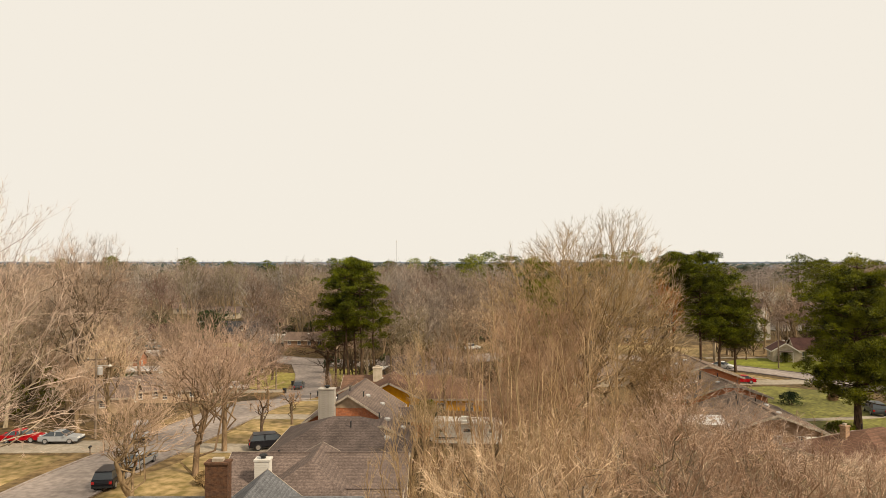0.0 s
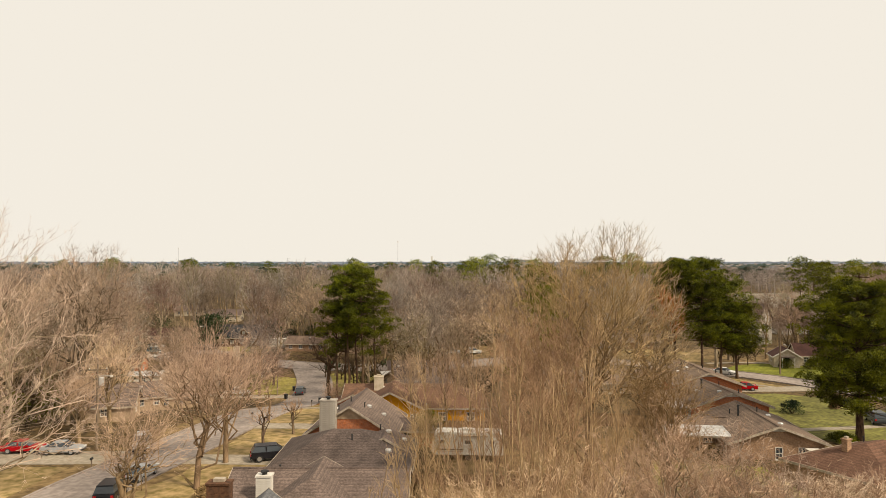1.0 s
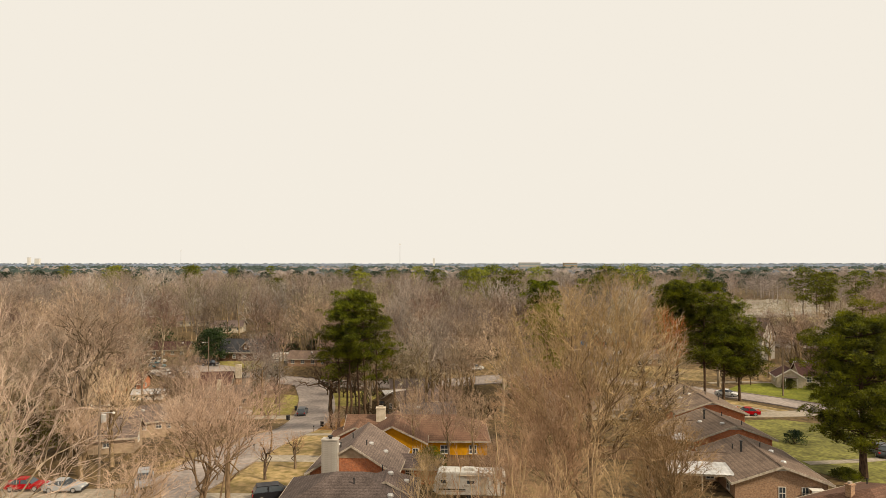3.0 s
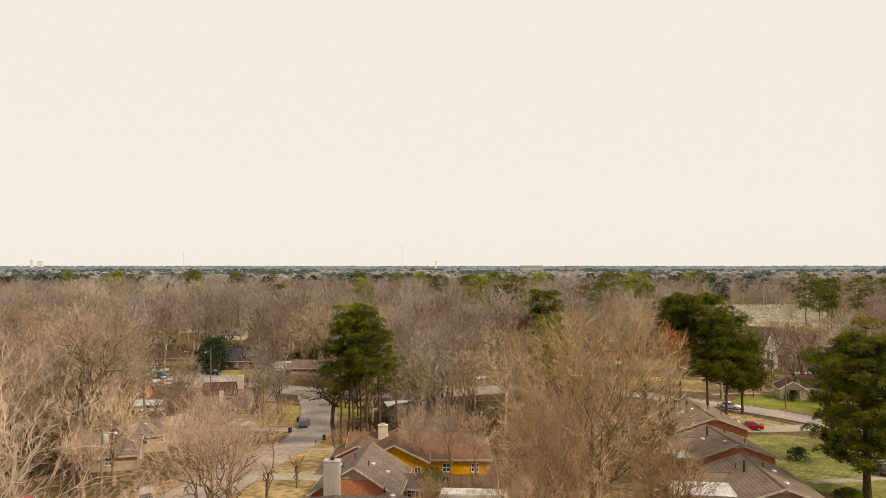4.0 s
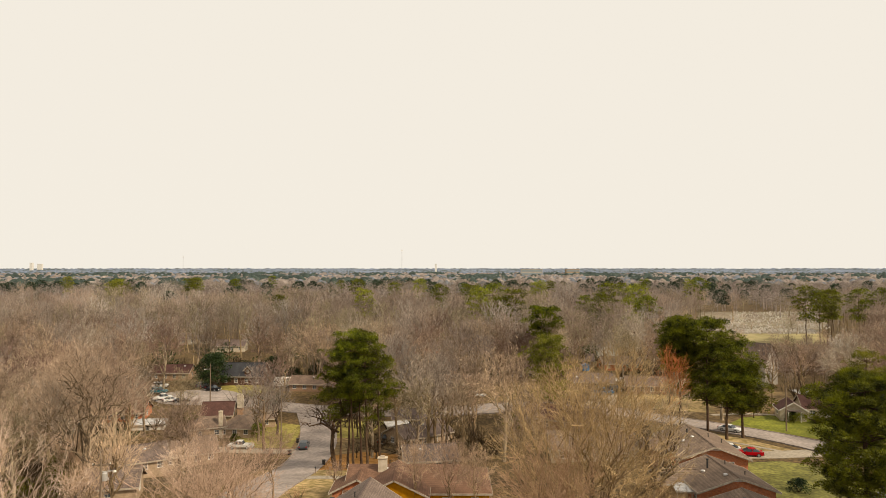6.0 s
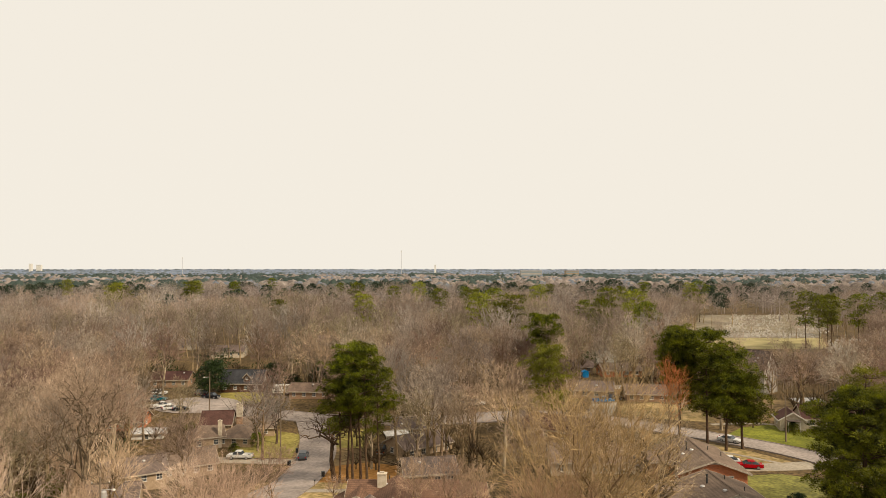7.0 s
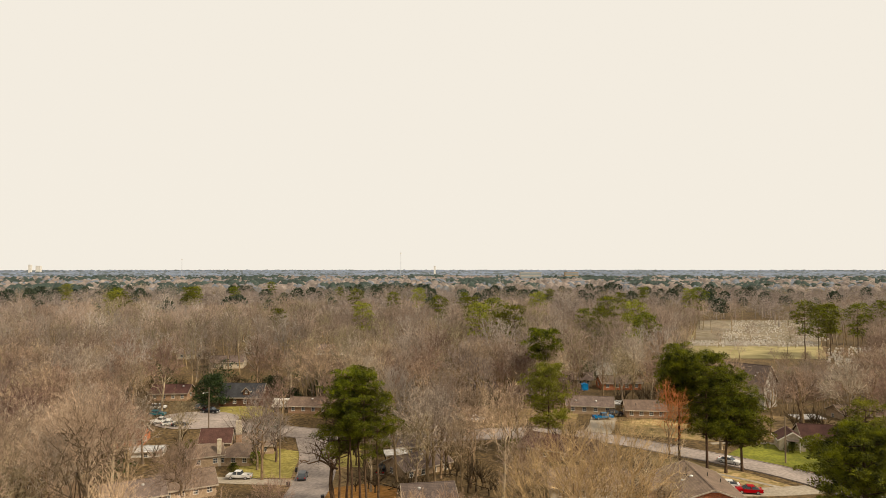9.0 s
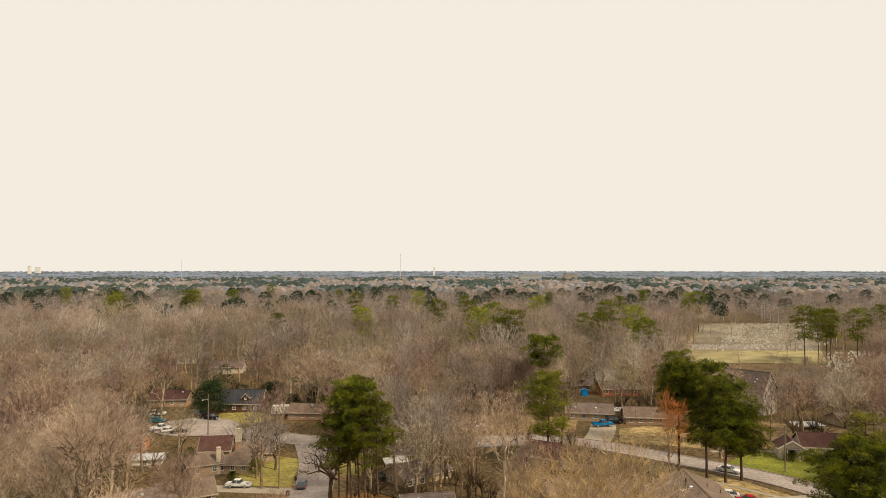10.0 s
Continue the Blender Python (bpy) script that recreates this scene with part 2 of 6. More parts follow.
M_WHITE = surface("white_paint", (0.68, 0.64, 0.57), (0.82, 0.79, 0.73), 2.0, 0.6, 0.05, 0.15)
M_CREAM = surface("cream_siding", (0.50, 0.43, 0.33), (0.66, 0.58, 0.47), 2.0, 0.7, 0.1, 0.25)
M_TAN = surface("tan_siding", (0.36, 0.27, 0.19), (0.50, 0.39, 0.28), 2.0, 0.8, 0.1, 0.25)
M_TRIM = surface("weathered_trim", (0.369, 0.312, 0.246), (0.558, 0.492, 0.41), 3.0, 0.7, 0.1, 0.3)
M_METAL = surface("sheet_metal", (0.50, 0.48, 0.46), (0.78, 0.76, 0.73), 1.2, 0.45, 0.1, 0.4, metal=0.4)
M_FENCE = surface("fence_boards", (0.16, 0.10, 0.06), (0.36, 0.26, 0.18), 4.0, 0.95, 0.4, 0.4, spread=0.15, stretch=(1, 1, 0.2))
M_POLE = surface("pole_wood", (0.16, 0.12, 0.09), (0.30, 0.24, 0.18), 4.0, 0.95, 0.4, 0.3, stretch=(1, 1, 0.1))
M_GLASS = plain("window_glass", (0.05, 0.06, 0.07), 0.08)
M_TYRE = plain("tyre_rubber", (0.02, 0.02, 0.02), 0.85)
M_RIM = plain("wheel_rim", (0.5, 0.5, 0.52), 0.35, 0.8)
M_BLACK = surface("black_fitting", (0.02, 0.02, 0.02), (0.05, 0.05, 0.05), 3.0, 0.6, 0.0)
M_STONE = surface("grave_stone", (0.42, 0.38, 0.33), (0.66, 0.62, 0.56), 0.8, 0.8, 0.1, 0.3, world_space=True)


# ---- ground ----
SPOTS = np.array([(-20, 79, 0), (-44, 80, .1), (-38.6, 87.3, -1), (-24.6, 69, .4), (0, 78, .2), (41, 80, -.4), (-17.6, 132, -2.8), (53, 120, -.5),
                  (53, 137, -.6), (63, 149, -2.8), (-47.5, 158, -8.6), (-35.6, 164.5, -8.6), (-82, 198, -5.2), (84, 162, -1.2), (44, 191, -1.8),
                  (-77, 177, -9), (-9, 164, -7), (-20, 30, 1), (60, 40, 0), (-90, 60, 0), (-77, 225, -5), (0, 240, -4), (90, 240, -3)])


def ground(x, y):
    """Height of the rolling ground."""
    x, y = np.asarray(x, float), np.asarray(y, float)
    w = np.exp(-((x[..., None] - SPOTS[:, 0]) ** 2 + (y[..., None] - SPOTS[:, 1]) ** 2) / 800.0)
    z = (w @ SPOTS[:, 2] - 0.1) / (w.sum(-1) + 0.04)
    return z + 24 * np.clip((np.hypot(x, y) - 700) / 4000, 0, 1) ** 1.5


def gz(x, y):
    return float(ground(x, y))


def mesh_of(name, verts, faces, material, smooth=False):
    me = bpy.data.meshes.new(name)
    me.from_pydata([tuple(v) for v in verts], [], [tuple(f) for f in faces])
    me.materials.append(material)
    if smooth:
        me.polygons.foreach_set("use_smooth", [True] * len(me.polygons))
    me.update()
    return me


def big_mesh(name, verts, tris, material):
    """A mesh from large arrays of triangles."""
    me = bpy.data.meshes.new(name)
    me.vertices.add(len(verts))
    me.vertices.foreach_set("co", np.asarray(verts, np.float32).ravel())
    me.loops.add(len(tris) * 3)
    me.loops.foreach_set("vertex_index", np.asarray(tris, np.int32).ravel())
    me.polygons.add(len(tris))
    me.polygons.foreach_set("loop_start", np.arange(0, len(tris) * 3, 3, dtype=np.int32))
    me.materials.append(material)
    me.update(calc_edges=True)
    me.validate()
    return me


def axis(near, step, far):
    out, v = [], 0.0
    while v < far:
        out.append(v)
        v += step if v < near else (v - near) * 0.12 + step
    return np.array(out + [far])


gx = axis(140, 3.0, 4500)
gx = np.concatenate([-gx[:0:-1], gx])
gy = np.concatenate([-axis(60, 10, 900)[:0:-1], axis(260, 3.0, 4950)])
GX, GY = np.meshgrid(gx, gy)
GZ = ground(GX, GY)
nx, ny = len(gx), len(gy)
idx = np.arange(nx * ny).reshape(ny, nx)
quads = np.stack([idx[:-1, :-1], idx[:-1, 1:], idx[1:, 1:], idx[1:, :-1]], -1).reshape(-1, 4)
tagged(new("ground", mesh_of("ground", np.stack([GX, GY, GZ], -1).reshape(-1, 3).tolist(), quads.tolist(), M_GROUND, True)),
       "rolling ground with brown winter grass and leaf litter", "ground", kind="structure")


def ribbon(name, line, width, material, label, category, lift=0.10, kerb=0.0, kind="structure"):
    """A strip along a line on the ground, with thickness, and kerbs where wanted."""
    pts = []
    for (a, b), (c, d) in zip(line, line[1:]):
        n = max(1, int(math.hypot(c - a, d - b) / 2.0))
        pts += [(a + (c - a) * k / n, b + (d - b) * k / n) for k in range(n)]
    pts.append(line[-1])
    for _ in range(6):
        pts = [pts[0]] + [tuple((p[i] + 2 * q[i] + r[i]) / 4 for i in (0, 1)) for p, q, r in zip(pts, pts[1:], pts[2:])] + [pts[-1]]
    verts, faces = [], []
    prof = [(-0.5 * width, -0.6), (-0.5 * width, lift)] + ([(-0.5 * width, lift + kerb), (-0.5 * width + 0.3, lift + kerb), (-0.5 * width + 0.3, lift)] if kerb else [])
    prof = prof + [(0, lift + 0.03)] + [(-u, v) for u, v in reversed(prof)]
    for i, (px, py) in enumerate(pts):
        a, b = pts[max(0, i - 1)], pts[min(len(pts) - 1, i + 1)]
        tx, ty = b[0] - a[0], b[1] - a[1]
        L = math.hypot(tx, ty) or 1
        sx, sy = ty / L, -tx / L
        for u, v in prof:
            qx, qy = px + sx * u, py + sy * u
            verts.append((qx, qy, gz(qx, qy) + v))
    k = len(prof)
    for i in range(len(pts) - 1):
        for j in range(k - 1):
            faces.append((i * k + j, i * k + j + 1, (i + 1) * k + j + 1, (i + 1) * k + j))
    return tagged(new(name, mesh_of(name, verts, faces, material)), label, category, kind=kind)


def patch(name, corners, material, label, category, lift=0.05):
    """A piece of ground cover within a ring of corners, cut into a grid that follows the ground."""
    xs, ys = [c[0] for c in corners], [c[1] for c in corners]
    bm = bmesh.new()
    f = bm.faces.new([bm.verts.new((x, y, 0)) for x, y in corners])
    step = max(2.5, (max(xs) - min(xs)) / 60)
    for lo, hi, n in ((min(xs), max(xs), Vector((1, 0, 0))), (min(ys), max(ys), Vector((0, 1, 0)))):
        v = lo + step
        while v < hi:
            bmesh.ops.bisect_plane(bm, geom=bm.verts[:] + bm.edges[:] + bm.faces[:], plane_co=n * v, plane_no=n)
            v += step
    for v in bm.verts:
        v.co.z = gz(v.co.x, v.co.y) + lift
    bmesh.ops.recalc_face_normals(bm, faces=bm.faces[:])
    if sum(q.normal.z for q in bm.faces) < 0:
        bmesh.ops.reverse_faces(bm, faces=bm.faces[:])
    me = bpy.data.meshes.new(name)
    bm.to_mesh(me)
    bm.free()
    me.materials.append(material)
    return tagged(new(name, me), label, category, kind="structure")


ribbon("road", [(-37, 20), (-37.5, 45), (-35.5, 70), (-32.5, 84), (-30, 100), (-28.6, 115), (-28.3, 130), (-28.8, 145), (-30.2, 162), (-33.5, 180), (-39, 199)], 9.0,
       M_ROAD, "worn grey residential street with low kerbs", "road", kerb=0.1)
ribbon("road", [(-84, 206), (-62, 203), (-42, 199), (-15, 193), (8, 188.5), (28, 180), (41.5, 171), (54, 158.5), (66, 147), (73, 137), (79, 122), (83, 100), (85, 60)], 8.5,
       M_ROAD, "pale grey curving residential street with low kerbs", "road", lift=0.14, kerb=0.1)


# ---- trees ----
class Geo:
    def __init__(self):
        self.v, self.f = [], []

    def tube(self, pts, rads, sides):
        base, n = len(self.v), len(pts)
        for i, (p, r) in enumerate(zip(pts, rads)):
            d = (pts[min(i + 1, n - 1)] - pts[max(i - 1, 0)]).normalized()
            a = d.cross(Vector((0.31, 0.9, 0.2))).normalized()
            b = d.cross(a)
            for k in range(sides):
                t = 2 * math.pi * k / sides
                self.v.append(p + (a * math.cos(t) + b * math.sin(t)) * r)
        for i in range(n - 1):
            for k in range(sides):
                j = (k + 1) % sides
                self.f.append((base + i * sides + k, base + i * sides + j, base + (i + 1) * sides + j, base + (i + 1) * sides + k))

    def spike(self, p, q, r):
        d = (q - p).normalized()
        a = d.cross(Vector((0.31, 0.9, 0.2))).normalized() * r
        b = d.cross(a)
        i = len(self.v)
        self.v += [p + a, p - a * 0.5 + b * 0.87, p - a * 0.5 - b * 0.87, q]
        self.f += [(i, i + 1, i + 3), (i + 1, i + 2, i + 3), (i + 2, i, i + 3)]

    def blade(self, p, q, r, rnd):
        """One thin needle or far twig."""
        a = (q - p).cross(Vector((rnd.gauss(0, 1), rnd.gauss(0, 1), rnd.gauss(0, 1)))).normalized() * r
        i = len(self.v)
        self.v += [p + a, p - a, q]
        self.f.append((i, i + 1, i + 2))


def bent(d, angle, rnd):
    side = d.cross(Vector((rnd.uniform(-1, 1), rnd.uniform(-1, 1), rnd.uniform(-1, 1)))).normalized()
    return (d * math.cos(angle) + side * math.sin(angle)).normalized()


def crown_points(rng, n, height, width, low, lump, vase, shell):
    """Twig ends spread through an uneven round crown."""
    d = rng.normal(size=(n, 3))
    d /= np.linalg.norm(d, axis=1)[:, None]
    d[:, 2] = np.where(d[:, 2] < -0.55, -d[:, 2], d[:, 2])
    far = rng.random_sample(n) ** (1 / shell)
    o = rng.uniform(0, 50)
    far *= np.array([1 - 0.5 * lump + 1.1 * lump * noise.noise(Vector((x * 1.7 + o, y * 1.7, z * 1.7))) for x, y, z in d])
    hz = height * (1 - low) * 0.5
    p = d * far[:, None] * (width * 0.52, width * 0.52, hz * 1.02)
    p[:, 2] += height - hz
    k = np.clip((p[:, 2] - height * low) / (height * (1 - low)), 0, 1)
    p[:, :2] *= (1 - vase + vase * k ** 0.7)[:, None]
    return p


def clustered(pts, k, rng):
    """Parts points into k groups of neighbours."""
    c = pts[rng.choice(len(pts), k, replace=False)]
    for _ in range(4):
        own = ((pts[:, None, :] - c[None]) ** 2).sum(-1).argmin(1)
        c = np.array([pts[own == i].mean(0) if (own == i).any() else c[i] for i in range(k)])
    return [pts[own == i] for i in range(k) if (own == i).any()]


def bare_tree_shape(seed, height, width, low=0.32, tips=700, per=3, crook=0.12, vase=0.0, lump=0.35, fork=0.3, limbs=7, trunk_r=0.32, twig=0.75, twig_r=0.012,
                    flat=False, heavy=26, lean=0.04, shell=2.6, bias=0.22, bend=(0.35, 0.95)):
    """Trunk with limbs, and crown of branches and twigs, as two point sets. Every branch serves the twig ends beyond it and is as thick as they need."""
    rng, rnd = np.random.RandomState(seed), random.Random(seed)
    wood, fine = Geo(), Geo()
    scale = trunk_r / tips ** 0.46

    def thick(n):
        return max(twig_r * 1.15, scale * n ** 0.46)

    def draw(pts, n0, n1, sides):
        g = wood if n0 >= heavy else fine
        r0, r1 = thick(n0), thick(n1)
        if flat and n0 < heavy:
            g.spike(pts[0], pts[-1], r0)
        else:
            m = len(pts) - 1
            g.tube(pts, [r0 + (r1 - r0) * i / m for i in range(m + 1)], sides)

    def twigs(a, q, d):
        """One last shoot with its side twigs."""
        put = (lambda u, v: fine.blade(u, v, twig_r, rnd)) if flat else (lambda u, v: fine.spike(u, v, twig_r))
        put(a, q)
        w = (q - a).normalized()
        for _ in range(per):
            b = a.lerp(q, rnd.uniform(0.35, 1.0))
            t = (bent(w, rnd.uniform(*bend), rnd) + Vector((0, 0, bias))).normalized()
            put(b, b + t * twig * rnd.uniform(0.45, 1.2))

    def grow(a, b, d, pts, lev):
        n = len(pts)
        if n <= 4:
            for p in pts:
                twigs(a.lerp(b, rnd.uniform(0.45, 1.0)), Vector(p), d)
            return
        k = limbs if lev == 0 else (4 if n > 60 else 3)
        for i, group in enumerate(sorted(clustered(pts, min(k, n), rng), key=lambda g: -len(g))):
            c = Vector(group.mean(0))
            u = 1.0 if i == 0 else (rnd.uniform(fork, 1.0) if lev == 0 else rnd.uniform(0.4, 1.0))
            s = a.lerp(b, u)
            if len(group) == 1:
                twigs(s, c, d)
                continue
            e = s.lerp(c, rnd.uniform(0.42, 0.6))
            L = (e - s).length
            bow = Vector((rnd.gauss(0, crook), rnd.gauss(0, crook), rnd.gauss(0, crook) - 0.05)) * L
            m1 = s.lerp(e, 0.36) + d * (0.1 * L) + bow
            m2 = s.lerp(e, 0.7) + Vector((rnd.gauss(0, crook), rnd.gauss(0, crook), rnd.gauss(0, crook))) * (0.6 * L)
            way = [s, m1, m2, e] if len(group) > 12 else [s, m1, e]
            draw(way, len(group), max(1, len(group) // 2), 6 if lev == 0 else (5 if len(group) > heavy and not flat else 3))
            grow(s.lerp(e, 0.3), e, (e - m1).normalized(), group, lev + 1)

    pts = crown_points(rng, tips, height, width, low, lump, vase, shell)
    top = Vector((rnd.gauss(0, lean) * height, rnd.gauss(0, lean) * height, height * (low + (1 - low) * 0.3)))
    foot = Vector((0, 0, -0.5))
    mid = foot.lerp(top, 0.5) + Vector((rnd.gauss(0, crook), rnd.gauss(0, crook), 0)) * 1.2
    wood.tube([foot, foot.lerp(mid, 0.2), mid, top], [trunk_r * 1.35, trunk_r, trunk_r * 0.85, trunk_r * 0.5], 8)
    grow(foot.lerp(top, 0.12), top, Vector((0, 0, 1)), pts, 0)
    return wood, fine


def bare_tree(seed, height, width, twig_mat, bark_mat, label, category="tree", **kw):
    """A leafless tree: an Empty at its foot, trunk and crown under it."""
    wood, fine = bare_tree_shape(seed, height, width, **kw)
    ob = tagged(new("bare_tree"), label, category)
    for name, g, m in (("trunk", wood, bark_mat), ("crown", fine, twig_mat)):
        part_ob = new(name, mesh_of(name, g.v, g.f, m, name == "trunk"))
        part_ob.parent = ob
    return ob


def tuft(g, c, size, rnd, n, r):
    """A cushion of needles round c: a low dome, its needles turned up and outwards."""
    for _ in range(n):
        a, e = rnd.uniform(0, 6.283), math.asin(rnd.uniform(-0.25, 1.0))
        d = Vector((math.cos(a) * math.cos(e), math.sin(a) * math.cos(e), math.sin(e) * 0.8))
        s = c + Vector((d.x, d.y, d.z * 0.85)) * size * (0.35 + 0.5 * rnd.random() ** 0.5)
        d = (d + Vector((rnd.gauss(0, 0.35), rnd.gauss(0, 0.35), rnd.gauss(0.15, 0.3)))).normalized()
        g.blade(s, s + d * size * rnd.uniform(0.15, 0.3), r * rnd.uniform(0.8, 1.5), rnd)


def pine_shape(seed, height, width, base=0.42, whorls=11, per=5, tufts=5, needles=60, size=0.85, r=0.06, trunk_r=0.3, sparse=0.14, low=0.7):
    rnd = random.Random(seed)
    wood, green = Geo(), Geo()
    lean = Vector((rnd.gauss(0, 0.02), rnd.gauss(0, 0.02), 0))
    n = 9
    pts = [Vector((lean.x * height * i / n + rnd.gauss(0, 0.08), lean.y * height * i / n + rnd.gauss(0, 0.08), -0.4 + (height * 0.97 + 0.4) * i / n)) for i in range(n + 1)]
    wood.tube(pts, [trunk_r * (1.25 if i == 0 else 1) * (1 - 0.85 * i / n) for i in range(n + 1)], 8)
    for w in range(whorls):
        u = base + (0.985 - base) * (w + rnd.random() * 0.8) / whorls
        s = min(n - 1e-3, u * n)
        o = pts[int(s)].lerp(pts[int(s) + 1], s - int(s))
        k = (u - base) / (1 - base)
        reach = width * 0.5 * (low + (1 - low) * k / 0.35 if k < 0.35 else math.sqrt(max(0.06, 1 - ((k - 0.35) / 0.7) ** 2))) * rnd.uniform(0.8, 1.1)
        for j in range(per):
            if rnd.random() < sparse * (1.6 - k):
                continue
            a = 2 * math.pi * (j + rnd.random() * 0.8) / per + w
            L = reach * rnd.uniform(0.6, 1.12)
            d = Vector((math.cos(a), math.sin(a), rnd.uniform(-0.1, 0.85)))
            tip = o + Vector((d.x * L, d.y * L, d.z * L * 0.6 + 0.15))
            mid = o.lerp(tip, 0.5) - Vector((0, 0, 0.08 * L))
            wood.tube([o, mid, tip], [0.09, 0.06, 0.025], 3)
            for q in range(tufts):
                t = 0.55 + 0.48 * (q + rnd.random()) / tufts
                c = o.lerp(tip, t) + Vector((rnd.gauss(0, 0.13 * L), rnd.gauss(0, 0.13 * L), rnd.gauss(0.1, 0.25)))
                tuft(green, c, size * rnd.uniform(0.7, 1.3), rnd, needles, r)
    tuft(green, pts[-1], size, rnd, needles, r)
    return wood, green


def pine_tree(seed, height, width, label, mat=None, **kw):
    wood, green = pine_shape(seed, height, width, **kw)
    ob = tagged(new("pine_tree"), label, "tree")
    for name, g, m in (("trunk", wood, M_PINEBARK), ("crown", green, mat or M_NEEDLE)):
        part_ob = new(name, mesh_of(name, g.v, g.f, m, name == "trunk"))
        part_ob.parent = ob
    return ob


def stand(ob, x, y, turn=0.0, scale=1.0):
    """Puts a thing on the ground."""
    ob.matrix_world = pose(x, y, gz(x, y), 0, 0, turn) @ Matrix.Scale(scale, 4)
    return ob


# the single trees that can be told apart
L_BARE = "tall leafless deciduous tree with dense brown twigs"
L_PALE = "leafless tree with pale bark and long bare limbs"
L_PINE = "tall green pine with a clear trunk"
YARD = dict(tips=1250, per=4, twig=0.7, twig_r=0.013, vase=0.3, low=0.1, fork=0.2, limbs=10, heavy=14, crook=0.14, shell=2.0, lump=0.5)
stand(bare_tree(11, 27.3, 23, M_TWIG_OLIVE, M_TANBARK, "broad leafless tree with fine olive-brown twigs among the houses", tips=2600, per=5, low=0.08, fork=0.05, vase=0.3, limbs=14,
                crook=0.14, trunk_r=0.5, twig=0.9, twig_r=0.014, heavy=30, lump=0.2, lean=0.0), 14.2, 67)
stand(bare_tree(23, 19.5, 15, M_TWIG_WARM, M_TANBARK, "leafless tree with many fine tan shoots", tips=1500, per=5, low=0.06, fork=0.05, vase=0.45, limbs=12, crook=0.14, twig=0.8, twig_r=0.014), 9, 61)
stand(bare_tree(22, 16, 11, M_TWIG_OLIVE, M_TANBARK, "leafless tree with many fine olive shoots", tips=1100, per=5, low=0.06, fork=0.05, vase=0.45, limbs=12, crook=0.14, twig=0.8, twig_r=0.014), 19.5, 60)
stand(bare_tree(12, 25.8, 20, M_TWIG_PALE, M_PALEBARK, "tall leafless sycamore with pale twigs and limbs", tips=1500, per=5, low=0.15, twig=0.6, twig_r=0.009, limbs=11, crook=0.14, heavy=12), -26.3, 37)
stand(bare_tree(13, 26.5, 19, M_MID, M_BARK, "broad leafless oak with crooked limbs", tips=1500, per=5, crook=0.24, trunk_r=0.4, twig=0.9, twig_r=0.014, low=0.3, heavy=10), -49, 93)
stand(bare_tree(14, 18.5, 20, M_YARDTWIG, M_TANBARK, "leafless yard tree with spreading limbs beside the street", **YARD), -24.7, 69)
stand(bare_tree(76, 16, 12, M_YARDTWIG, M_TANBARK, L_BARE, **dict(YARD, tips=700)), -45, 93)
stand(bare_tree(77, 13, 12, M_YARDTWIG, M_TANBARK, L_BARE, **dict(YARD, tips=700)), -53.5, 98)
stand(bare_tree(80, 11, 10, M_YARDTWIG, M_TANBARK, "small leafless tree before a low house", **dict(YARD, tips=480)), -46.5, 88)
stand(bare_tree(15, 17, 18, M_YARDTWIG, M_TANBARK, "leafless yard tree with spreading limbs beside the street", **YARD), -24.6, 78)


def whip_tree(seed, height, width, stems, twig_mat, bark_mat, label):
    """A leafless tree of many long upright stems that fan out from a short bole."""
    rnd = random.Random(seed)
    wood, fine = Geo(), Geo()
    bole = height * 0.1
    wood.tube([Vector((0, 0, -0.4)), Vector((0, 0, bole * 0.5)), Vector((0, 0, bole * 1.3))], [0.3, 0.25, 0.16], 8)
    for i in range(stems):
        a, k = 2.4 * i + rnd.uniform(-0.3, 0.3), math.sqrt((i + 0.5) / stems)
        out, top = width * 0.5 * k * rnd.uniform(0.75, 1.1), height * math.sqrt(max(0.1, 1 - (0.82 * k) ** 2)) * rnd.uniform(0.8, 1.03)
        pts = []
        for n in range(7):
            u = n / 6
            r = out * (0.22 + 1.2 * u - 0.42 * u * u)
            sway = 0.22 * u
            pts.append(Vector((math.cos(a) * r + rnd.gauss(0, sway), math.sin(a) * r + rnd.gauss(0, sway), (bole * 0.1 - 0.3) * (1 - u) + top * u)))
        wood.tube(pts, [0.062 * (1 - u / 6.6) + 0.009 for u in range(7)], 4)
        for _ in range(44):
            u = rnd.uniform(0.1, 1.0) * 5.99
            q, d = pts[int(u)].lerp(pts[int(u) + 1], u % 1), (pts[int(u) + 1] - pts[int(u)]).normalized()
            d = (bent(d, rnd.uniform(0.3, 0.85), rnd) + Vector((0, 0, 0.25))).normalized()
            L = rnd.uniform(0.9, 3.0) * (1.15 - u / 9)
            tip = q + (d + Vector((0, 0, 0.12))).normalized() * L
            fine.spike(q, tip, 0.016)
            for _ in range(7):
                b = q.lerp(tip, rnd.uniform(0.2, 1.0))
                fine.spike(b, b + (bent(d, rnd.uniform(0.3, 0.9), rnd) + Vector((0, 0, 0.15))) * rnd.uniform(0.3, 0.8), 0.007)
    ob = tagged(new("bare_tree"), label, "tree")
    for name, g, m in (("trunk", wood, bark_mat), ("crown", fine, twig_mat)):
        part_ob = new(name, mesh_of(name, g.v, g.f, m, name == "trunk"))
        part_ob.parent = ob
    return ob


